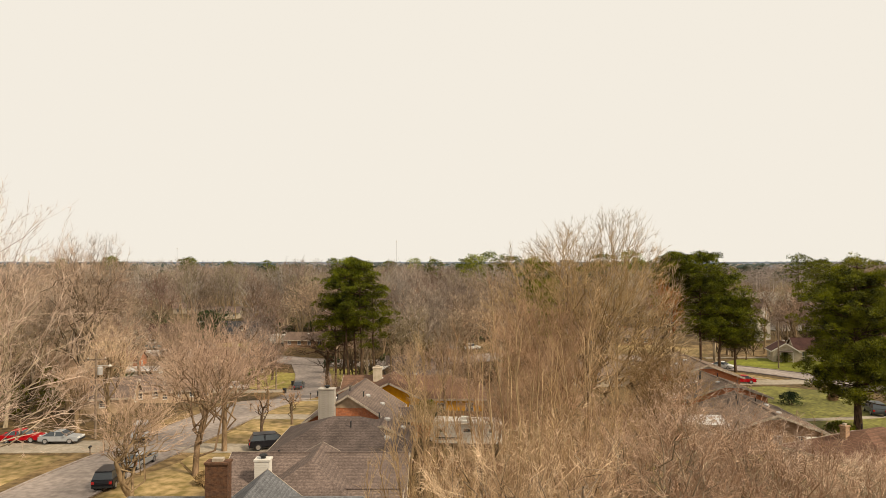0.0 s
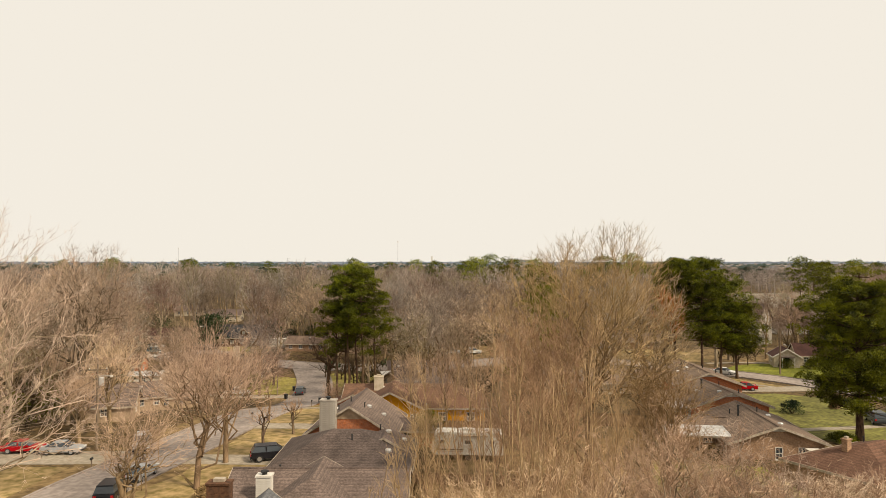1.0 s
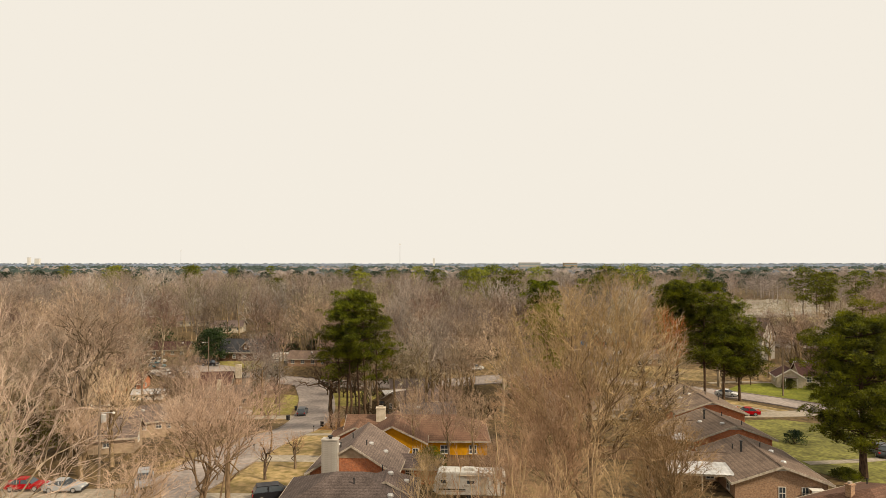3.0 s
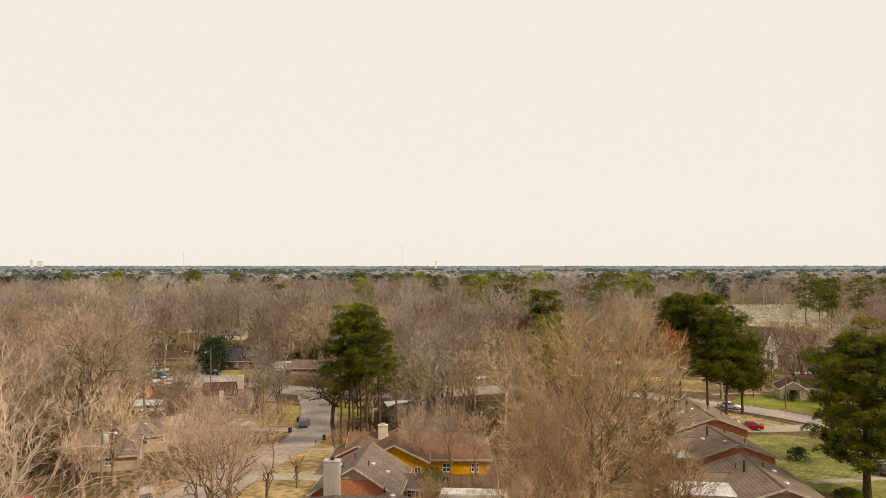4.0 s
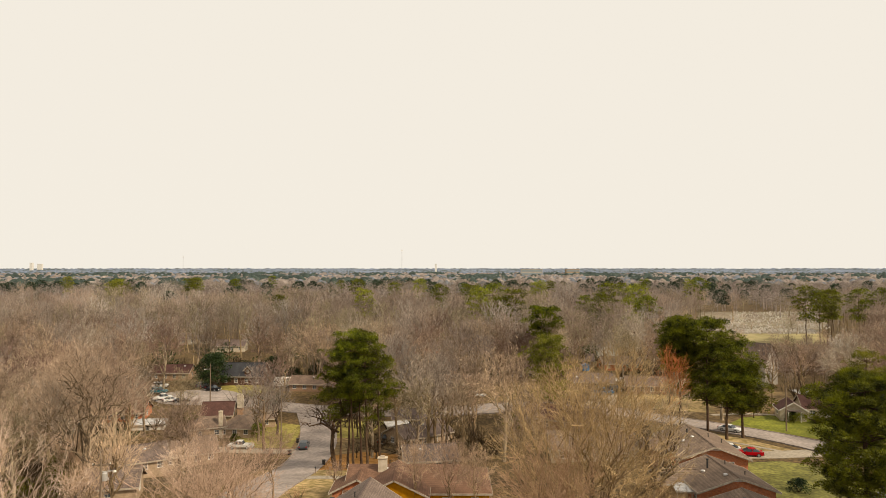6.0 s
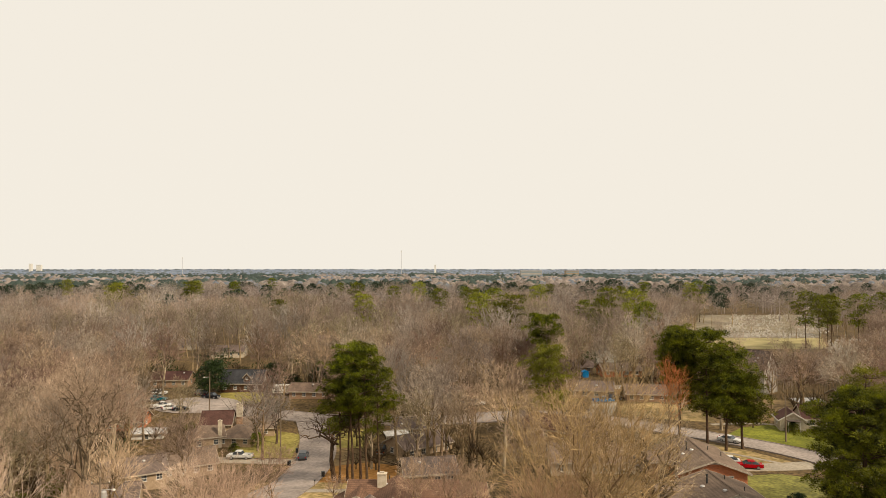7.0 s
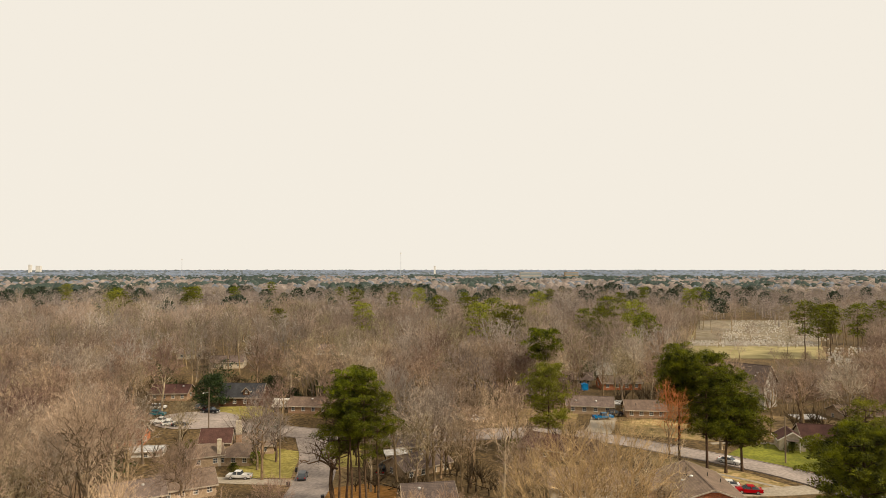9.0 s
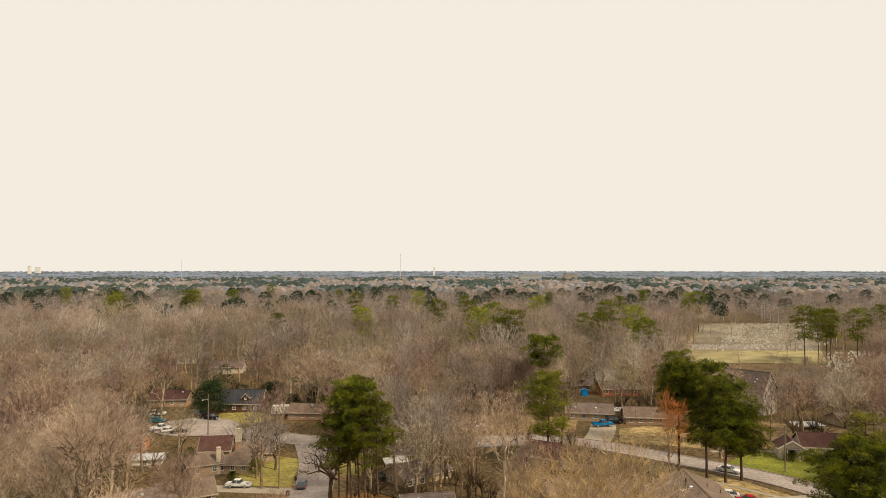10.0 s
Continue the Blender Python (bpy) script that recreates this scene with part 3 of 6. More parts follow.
stand(whip_tree(16, 20.6, 8.5, 44, M_TWIG_WARM, M_STEM, "leafless tree with long upright tan shoots"), 3.2, 31)
stand(whip_tree(17, 19.8, 7.5, 36, M_TWIG_WARM, M_STEM, "leafless tree with long upright reddish shoots"), 7.0, 33.5)
stand(whip_tree(19, 18.2, 5, 13, M_TWIG_WARM, M_STEM, "thin leafless tree with upright shoots"), -1.2, 34)
stand(bare_tree(18, 22.5, 14, M_MID, M_BARK, "tall leafless tree with a dark crooked trunk", tips=900, per=3, crook=0.2, trunk_r=0.45, low=0.25), 23.6, 79)
stand(bare_tree(19, 12, 14, M_YARDTWIG, M_TANBARK, "low leafless tree with a leaning trunk", lean=0.12, **dict(YARD, tips=480, crook=0.22, heavy=5)), -26.2, 60)
SPRAWL = dict(tips=1150, per=5, low=0.35, fork=0.3, crook=0.36, limbs=10, twig=0.38, twig_r=0.01, heavy=4, trunk_r=0.26, bias=0.05, bend=(0.5, 1.4))
for i, (x, y, hgt, w, m) in enumerate([(2.8, 22, 16.8, 9.5, M_TWIG_RED), (7.5, 23.5, 17.2, 10.5, M_TWIG_RED), (12, 22.5, 17, 10.5, M_TWIG_RED), (11.3, 25.5, 16.5, 8, M_TWIG_PALE), (9.8, 28, 16.8, 10, M_TWIG_RED), (17.5, 40, 11.4, 11, M_TWIG_RED), (23.5, 41, 11, 11, M_TWIG_PALE), (29, 42.5, 10.4, 10, M_TWIG_RED)]):
    stand(bare_tree(200 + i, hgt, w, m, M_PALEBARK, "leafless tree with tangled pale twigs close by", **SPRAWL), x, y)
LOW = dict(tips=400, per=4, low=0.1, fork=0.1, vase=0.3, trunk_r=0.15, limbs=9)
for i, (x, y, hgt, w, m) in enumerate([(9.5, 43, 8, 10, M_TWIG), (20, 52, 8, 10, M_TWIG_OLIVE), (30, 50, 6, 8, M_TWIG), (2.8, 46, 7.5, 9, M_TWIG), (-1.6, 73.5, 8, 6, M_TWIG_OLIVE), (5.5, 72.5, 9.5, 9, M_YARDTWIG)]):
    stand(bare_tree(210 + i, hgt, w, m, M_BARK, "low leafless thicket tree in a back yard", **LOW), x, y)
for i, (x, y, h, w, b) in enumerate([(-19.6, 127, 19.5, 8.5, 0.42), (-18.4, 129, 23.6, 9.5, 0.5), (-17, 126.5, 26, 9.5, 0.5), (-15.9, 128.5, 26.2, 10, 0.44), (-14.4, 126.5, 25.4, 9.5, 0.45), (-12.4, 128, 21, 8, 0.4)]):
    stand(pine_tree(31 + i, h, w, "tall green pine in a tight group", base=b, whorls=11, per=5, tufts=4, needles=120, size=1.15, r=0.05, sparse=0.34, low=0.55, trunk_r=0.26), x, y)
for i, (x, y, h, w, b) in enumerate([(48.4, 142, 24.4, 8, 0.58), (52.8, 139, 24.8, 11.5, 0.34), (57.4, 141, 20.5, 11.5, 0.3), (61.6, 143, 15.5, 10, 0.3)]):
    stand(pine_tree(41 + i, h, w, L_PINE + " by the street", base=b, whorls=13, per=6, tufts=4, needles=125, size=1.5, r=0.065, sparse=0.15), x, y)
stand(pine_tree(48, 20.6, 13.5, "stout dark green pine on a lawn", mat=M_NEEDLE_DARK, base=0.2, whorls=17, per=8, tufts=5, needles=170, size=1.25, r=0.05, sparse=0.08, trunk_r=0.52, low=0.85), 53.9, 88.5)
stand(pine_tree(49, 22.5, 8, "lighter green pine behind the stout one", mat=M_NEEDLE_LIGHT, base=0.4, whorls=11, tufts=5), 58.4, 96)
stand(pine_tree(45, 19.5, 13, "slender light green pine", mat=M_NEEDLE_LIGHT, base=0.25, whorls=14, per=6, tufts=5, needles=75, size=1.25, r=0.07), 25.3, 168)
stand(pine_tree(46, 24, 12, L_PINE, base=0.6, whorls=8, size=1.5, needles=110, r=0.08), 29.9, 212)
stand(pine_tree(47, 23, 12, L_PINE + " behind the street", base=0.4, tufts=6, size=1.1), 59.3, 174)
SMALL = dict(tips=420, per=5, twig=0.6, trunk_r=0.14, low=0.25, crook=0.16)
MIDDLE = dict(tips=850, per=5, twig=0.9, twig_r=0.018, crook=0.16, low=0.14)
stand(bare_tree(26, 12, 7.5, M_MID_RED, M_TANBARK, "small leafless yard tree beside the fence", **SMALL), -4.3, 93.4)
stand(bare_tree(27, 12.5, 8, M_MID_RED, M_TANBARK, "small leafless yard tree beside the fence", **SMALL), 0.7, 92.4)
stand(bare_tree(24, 11, 7, M_MID_RED, M_TANBARK, "small leafless yard tree beside the fence", **SMALL), 3.8, 92)
stand(bare_tree(28, 6, 5, M_TWIG, M_BARK, "small pruned leafless tree by the driveway", tips=110, per=3, twig=0.4, trunk_r=0.2, low=0.3, crook=0.2, heavy=4), -22.6, 86.7)
stand(bare_tree(29, 5.5, 4.5, M_TWIG, M_BARK, "small pruned leafless tree by the driveway", tips=110, per=3, twig=0.4, trunk_r=0.2, low=0.3, crook=0.2, heavy=4), -19.9, 91.7)
stand(bare_tree(25, 6, 5, M_MID_RED, M_TANBARK, "small leafless yard tree by the driveway", **dict(SMALL, tips=120)), -16.6, 104)
stand(bare_tree(30, 15, 11, M_BELT_GREY, M_BARK, "leafless yard tree by a driveway", **dict(MIDDLE, tips=330, heavy=8)), -45.4, 166)
stand(bare_tree(36, 14, 10, M_BELT_GREY, M_BARK, "leafless yard tree by a driveway", **dict(MIDDLE, tips=330, heavy=8)), -42.5, 172.5)
stand(bare_tree(37, 15, 21, M_BARK, M_PINEBARK, "dark leafless oak with wide low limbs", tips=170, per=3, crook=0.2, low=0.38, trunk_r=0.48, heavy=3, twig_r=0.025, limbs=5, fork=0.6, lean=0.13), -21, 130)
stand(bare_tree(38, 29, 17, M_BELT_GREY, M_TANBARK, L_PALE, **MIDDLE), -10.5, 150)
stand(bare_tree(39, 26, 17, M_BELT, M_TANBARK, L_BARE, **MIDDLE), -1, 152)
stand(bare_tree(50, 16, 11, M_MID, M_TANBARK, L_BARE, **MIDDLE), 13, 112)
stand(bare_tree(51, 18, 13, M_MID, M_TANBARK, L_BARE, **MIDDLE), 22, 104)
stand(bare_tree(53, 21, 9.5, M_RUST, M_TANBARK, "leafless tree with rust coloured dead leaves", tips=420, per=4, trunk_r=0.16, twig=0.6, vase=0.2, low=0.3, twig_r=0.018), 45, 136)
stand(bare_tree(72, 25, 21, M_BELT_OLIVE, M_TANBARK, "round olive-yellow leafless tree in the woods", **dict(MIDDLE, tips=900, twig_r=0.05, flat=True)), -37, 258)
stand(bare_tree(78, 16, 14, M_MID_GREY, M_PALEBARK, "pale leafless tree with bright bare limbs", tips=300, per=3, twig_r=0.03, heavy=3, crook=0.14, low=0.2, trunk_r=0.5), -58, 257)
stand(bare_tree(79, 21, 14, M_MID_GREY, M_PALEBARK, "pale leafless tree with bright bare limbs", tips=300, per=3, twig_r=0.03, heavy=3, crook=0.14, low=0.2, trunk_r=0.5), -112, 236)
stand(bare_tree(71, 16, 13, M_MID_DARK, M_BARK, "dense dark brown leafless tree behind the cottage", **dict(MIDDLE, tips=700)), 95, 184)
stand(bare_tree(54, 18, 13, M_TWIG_PALE, M_PALEBARK, L_PALE, tips=700, per=4, low=0.25, twig=0.6, twig_r=0.01, heavy=16), -37.5, 52)
stand(bare_tree(55, 20, 15, M_TWIG_RED, M_PALEBARK, L_PALE, tips=800, per=4, low=0.25, twig=0.7, twig_r=0.011, heavy=16), -48, 66)
stand(bare_tree(56, 20, 15, M_TWIG_PALE, M_PALEBARK, L_PALE, tips=800, per=4, low=0.25, twig=0.7, twig_r=0.012, heavy=16), -57, 80)
stand(bare_tree(58, 21.5, 16, M_MID, M_PALEBARK, "broad leafless oak with crooked pale limbs", tips=850, per=4, crook=0.24, trunk_r=0.45, twig=0.9, twig_r=0.016, low=0.3, heavy=10), -60, 107)
stand(bare_tree(59, 15, 12, M_MID, M_TANBARK, L_BARE, **MIDDLE), -44, 113)
stand(bare_tree(70, 17, 12, M_MID, M_TANBARK, L_BARE, **MIDDLE), -66, 122)
stand(bare_tree(74, 10, 8, M_TWIG_PALE, M_BARK, "leafless tree beside the street", **SMALL), -37.5, 97)
stand(bare_tree(75, 12, 9, M_MID_RED, M_TANBARK, "leafless tree beside the street", **SMALL), -25.5, 101)

# templates for the woods, copied
rnd = random.Random(5)
TWIGS = [M_MID, M_MID_RED, M_MID_GREY, M_MID, M_MID_OLIVE, M_MID_RED]
mid_trees = [bare_tree(60 + i, 20, 13 + i % 3 * 1.5, TWIGS[i], (M_TANBARK, M_PALEBARK, M_TANBARK)[i % 3], "leafless deciduous tree in the winter woods", trunk_r=0.3, crook=0.15 + 0.03 * (i % 3),
                       tips=430, per=4, low=0.2, twig_r=0.034, twig=0.9, flat=True, heavy=22, lump=0.5, bias=0.08, bend=(0.4, 1.2)) for i in range(6)]
for ob in mid_trees:
    tagged(ob, group="trees of the winter woods")
CLEAR = [(22, 138, 9), (16, 141, 8), (24, 148, 8), (-28, 130, 10), (-28, 145, 10), (-29, 158, 10), (-31, 170, 9), (-43, 178, 9), (-40, 188, 7), (36, 146, 8), (38, 156, 7), (32, 139, 8), (-57, 221, 8), (-70, 238, 7), (-60, 236, 8), (-92, 229, 9), (-56, 146, 9), (-61, 134, 9), (-58, 122, 6), (50, 133, 14), (44, 141, 9), (-62, 226, 9), (-58, 212, 8), (-58, 250, 9), (50, 240, 10), (57, 228, 9), (63, 238, 8), (38, 218, 8), (15, 192, 11), (28, 196, 9), (60, 176, 9), (4, 198, 7), (20, 205, 7), (20, 150, 11), (10, 160, 9), (14, 178, 7), (24, 162, 7), (122, 298, 18), (104, 272, 11), (-66, 212, 8), (-84, 196, 8), (46, 178, 13), (54, 184, 11), (35, 190, 9), (67, 190, 9), (77, 184, 10), (86, 186, 10), (96, 194, 9), (102, 184, 8), (30, 150, 8), (-50, 146, 11), (-44, 134, 8), (-66, 192, 8), (-74, 192, 7), (-62, 162, 8), (-10, 148, 6), (8, 172, 8), (36, 160, 7), (45, 165, 7), (-18, 127, 11), (-34, 150, 9), (-33, 132, 9), (-31, 110, 8), (-32, 90, 10), (-38, 60, 10), (-40, 199, 8), (-76, 207, 14), (-48, 166, 9), (-57, 176, 9), (-61, 151, 8), (-77, 178, 6),
         (-88, 186, 6), (-68, 230, 12), (-75, 222, 9), (-94, 238, 8), (-66, 218, 9), (-7, 161, 8), (-8, 178, 6),
         (-10, 192, 6), (8, 188, 7), (28, 180, 7), (42, 171, 9), (54, 158, 9), (66, 147, 12), (78, 145, 16), (86, 158, 14), (72, 130, 14), (44, 186, 12), (41, 204, 8), (57, 190, 13),
         (98, 206, 9), (40, 85, 14), (42, 103, 14), (46, 119, 12), (57, 105, 12), (-12, 75, 14), (-10, 90, 14), (-3, 100, 13), (-15, 60, 16), (3, 80, 9), (-14, 42, 14),
         (60, 120, 12), (-22, 115, 9), (46, 72, 12), (27, 157, 7), (27, 129, 8), (0, 124, 8), (63, 242, 6), (-43, 214, 7), (-53, 221, 6), (76, 120, 12), (84, 80, 12)]


def is_open(x, y, grow=0.0):
    if any((x - a) ** 2 + (y - b) ** 2 < (r + grow) ** 2 for a, b, r in CLEAR):
        return True
    if 190 < y < 336 and 0.345 < x / y < 0.63:
        return True
    return 322 < y < 440 and 116 + (y - 335) * 0.45 < x < (228 if y < 372 else 178 + (y - 335) * 0.56)   # cemetery


spots, tries = [], 0
while len(spots) < 205 and tries < 30000:
    tries += 1
    y = math.sqrt(rnd.uniform(88 ** 2, 240 ** 2))
    x = rnd.uniform(-0.70, 0.70) * y
    if is_open(x, y, 1.5) or (-56 < x < 60 and y < 128):
        continue
    if any((x - a) ** 2 + (y - b) ** 2 < 45 for a, b, in spots):
        continue
    spots.append((x, y))
# the yards before the turning circle stand clear: their trees grow behind the houses
spots = [(x - 10, y + 52) if -58 < x < -50 and 186 < y < 200 else (x, y) for x, y in spots]
for i, (x, y) in enumerate(spots):
    src = mid_trees[i % 6]
    m = pose(x, y, gz(x, y), 0, 0, rnd.uniform(0, 360)) @ Matrix.Scale(rnd.uniform(0.86, 1.26), 4)
    if i < 6:
        src.matrix_world = m
    else:
        copy_thing(src, m)

low_spots = []
while len(low_spots) < 26:
    y = rnd.uniform(194, 305)
    x = y * rnd.uniform(0.49, 0.68)
    if all((x - a) ** 2 + (y - b) ** 2 > 60 for a, b in low_spots):
        low_spots.append((x, y))
for i, (x, y) in enumerate(low_spots):
    copy_thing(mid_trees[i % 6], pose(x, y, gz(x, y), 0, 0, 47 * i) @ Matrix.Scale(rnd.uniform(0.46, 0.62), 4))

# single pines beyond the houses
FAR_PINES = [(-358, 645), (-253, 529), (-220, 469), (-217, 573), (-216, 590), (-199, 645), (-85, 350), (-202, 794), (-42, 350), (-64, 491), (-110, 712), (-38, 503), (-21, 529), (-4, 421), (16, 558), (14, 397), (16, 308), (22, 322), (24, 299), (31, 299), (59, 439), (92, 607), (73, 362), (83, 350), (81, 295), (82, 279), (125, 491), (175, 607), (189, 529), (168, 320), (177, 325), (184, 331), (190, 338), (194, 322), (243, 382), (-201, 543), (-218, 449), (182, 491), (75, 333)]
far_pines = [pine_tree(80 + i, 28, 13, "green pine rising out of the bare woods", mat=M_NEEDLE if i else M_NEEDLE_LIGHT, base=0.42, whorls=9, per=5, tufts=3, needles=34, size=2.1, r=0.17) for i in range(4)]
for ob in far_pines:
    tagged(ob, group="pines beyond the houses")
for i, (x, y) in enumerate(FAR_PINES):
    m = pose(x, y, gz(x, y), 0, 0, rnd.uniform(0, 360)) @ Matrix.Scale(rnd.uniform(0.88, 1.06), 4)
    if i < 4:
        far_pines[i].matrix_world = m
    else:
        copy_thing(far_pines[i % 4], m)


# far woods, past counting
def scatter(name, shapes, places, material, label):
    vs, fs, off = [], [], 0
    tpl = [(np.array([tuple(p) for p in v]), np.array(f)) for v, f in shapes]
    for k, (x, y, s, a) in enumerate(places):
        v, f = tpl[k % len(tpl)]
        c, n = math.cos(a), math.sin(a)
        vs.append(np.stack([v[:, 0] * c - v[:, 1] * n, v[:, 0] * n + v[:, 1] * c, v[:, 2]], 1) * s + (x, y, gz(x, y)))
        fs.append(f + off)
        off += len(v)
    return tagged(new(name, big_mesh(name, np.concatenate(vs), np.concatenate(fs), material)), label, "woods", kind="stuff")


def sprays(seed, limbs, per, h, w, r):
    """A low leafless bush: limbs fanning to a dome, each with a spray of twigs."""
    q = random.Random(seed)
    wood, fine = Geo(), Geo()
    wood.spike(Vector((0, 0, -0.5)), Vector((0, 0, h * 0.7)), 0.3)
    for i in range(limbs):
        a, e = 2.4 * i + q.uniform(-0.4, 0.4), math.asin(q.uniform(-0.15, 1.0))
        p = Vector((0, 0, h * q.uniform(0.28, 0.42)))
        tip = Vector((math.cos(a) * math.cos(e) * w * 0.42, math.sin(a) * math.cos(e) * w * 0.42, h * 0.52 + math.sin(e) * h * 0.4)) * q.uniform(0.85, 1.05)
        wood.spike(p, tip, 0.17)
        for _ in range(3):
            b = p.lerp(tip, q.uniform(0.3, 0.7))
            wood.spike(b, b + ((tip - p).normalized() + Vector((q.gauss(0, 0.5), q.gauss(0, 0.5), q.gauss(0.15, 0.4)))) * q.uniform(2.0, 4.0), 0.1)
        for _ in range(per):
            s = p.lerp(tip, q.uniform(0.5, 1.0)) + Vector((q.gauss(0, 0.6), q.gauss(0, 0.6), q.gauss(0, 0.45)))
            d = ((tip - p).normalized() + Vector((q.gauss(0, 0.6), q.gauss(0, 0.6), q.gauss(0.1, 0.45)))).normalized()
            fine.blade(s, s + d * q.uniform(1.0, 2.2), r, q)
    n = len(wood.v)
    return wood.v + fine.v, wood.f + [tuple(i + n for i in f) for f in fine.f]


def far_tree(seed, h, w, piece):
    """A leafless tree for the woods beyond the houses, in triangles."""
    wood, fine = bare_tree_shape(seed, h, w, tips=135, per=3, low=0.2, crook=0.15, trunk_r=0.26, twig=0.95, twig_r=0.072, bias=0.0, bend=(0.5, 1.3), flat=True, heavy=40, lump=0.5, shell=4.5)
    g = wood if piece == "wood" else fine
    return g.v, [t for f in g.f for t in ((f[0], f[1], f[2]),) + (((f[0], f[2], f[3]),) if len(f) == 4 else ())]


def mop(seed, n, h, w, r):
    """A far leafless crown: twigs standing out all over an uneven dome."""
    q = random.Random(seed)
    g = Geo()
    o = Vector((0, 0, h * 0.5))
    g.spike(Vector((0, 0, -1)), Vector((0, 0, h * 0.8)), 0.5)
    k = q.uniform(0, 40)
    for _ in range(n):
        a, e = q.uniform(0, 6.283), math.asin(q.uniform(-0.6, 1.0))
        u = Vector((math.cos(a) * math.cos(e), math.sin(a) * math.cos(e), math.sin(e)))
        f = 0.85 + 0.5 * noise.noise(u * 1.6 + Vector((k, 0, 0)))
        d = Vector((u.x * w * 0.5, u.y * w * 0.5, u.z * h * 0.46)) * f
        p = o + d * (0.5 + 0.42 * q.random() ** 0.6)
        g.blade(p, p + d * q.uniform(0.08, 0.2) + Vector((q.gauss(0, 0.07) * w, q.gauss(0, 0.07) * w, q.gauss(0, 0.04) * h)), r, q)
    return g.v, g.f


def pine_mop(seed, n, h, w, r):
    """A far evergreen crown of clustered sprays."""
    q = random.Random(seed)
    g = Geo()
    for _ in range(n):
        u = q.random()
        a, z = q.uniform(0, 6.283), h * (0.4 + 0.55 * u)
        reach = w / 2 * math.sqrt(max(0.05, 1 - abs(u - 0.4) ** 1.5 * 2.0)) * q.uniform(0.5, 1)
        c = Vector((math.cos(a) * reach, math.sin(a) * reach, z))
        d = Vector((math.cos(a) * 0.6, math.sin(a) * 0.6, q.uniform(0.2, 1.0)))
        g.blade(c - d * r, c + d * r * 1.4, r * 0.9, q)
    return g.v, g.f


def belt(y0, y1, area):
    out = []
    for _ in range(int(0.72 * (y1 * y1 - y0 * y0) / area)):
        y = math.sqrt(rnd.uniform(y0 * y0, y1 * y1))
        x = rnd.uniform(-0.72, 0.72) * y
        graves = 440 < y < 570 and 116 + (y - 335) * 0.45 < x < 178 + (y - 335) * 0.56
        if not is_open(x, y) and not (graves and rnd.random() < 0.8):
            out.append((x, y, rnd.uniform(0.72, 1.2), rnd.uniform(0, 6.28)))
    return out


def tinted(label, shapes, places, mats):
    for k, m in enumerate(mats):
        scatter("winter_woods", shapes, places[k::len(mats)], m, label)


FOUR = (M_WOODS, M_WOODS_GREY, M_WOODS_RED, M_WOODS_DARK, M_WOODS_OLIVE, M_WOODS_GREY)
near_belt = [(x, y, s * rnd.uniform(0.9, 1.1), a) for x, y, s, a in belt(215, 480, 140)]
for k, (bark, twig) in enumerate(((M_TANBARK, M_BELT), (M_PALEBARK, M_BELT_GREY), (M_TANBARK, M_BELT_RED), (M_BARK, M_BELT_DARK), (M_TANBARK, M_BELT_OLIVE), (M_PALEBARK, M_BELT_RED))):
    for piece, m, what in (("wood", bark, "trunks and limbs"), ("fine", twig, "fine twigs")):
        scatter("winter_woods", [far_tree(100 + i, 21 + 1.3 * i, 15 + i, piece) for i in range(4)], near_belt[k::6], m,
                what + " of the leafless woods beyond the houses")
low_woods = [(135, 315, 0.6, 1.0), (146, 305, 0.5, 2.0), (172, 345, 0.65, 3.0), (157, 392, 0.7, 4.0), (178, 400, 0.75, 5.0), (200, 396, 0.8, 0.4), (148, 372, 0.55, 2.6), (190, 372, 0.7, 1.7)]
for _ in range(62):
    y = rnd.uniform(200, 252)
    low_woods.append((rnd.uniform(0.485, 0.67) * y, y, rnd.uniform(0.45, 0.72), rnd.uniform(0, 6.28)))
for k, (bark, twig) in enumerate(((M_TANBARK, M_BELT), (M_TANBARK, M_BELT_RED), (M_BARK, M_BELT_OLIVE))):
    for piece, m, what in (("wood", bark, "trunks and limbs"), ("fine", twig, "fine twigs")):
        scatter("winter_woods", [far_tree(130 + i, 19, 19, piece) for i in range(2)], low_woods[k::3], m,
                what + " of the low thicket beside the cemetery")
tinted("leafless winter woods in the distance", [mop(110 + i, 160, 18 + 1.2 * i, 17 + 2 * i, 0.2) for i in range(4)], belt(480, 1020, 300), FOUR)


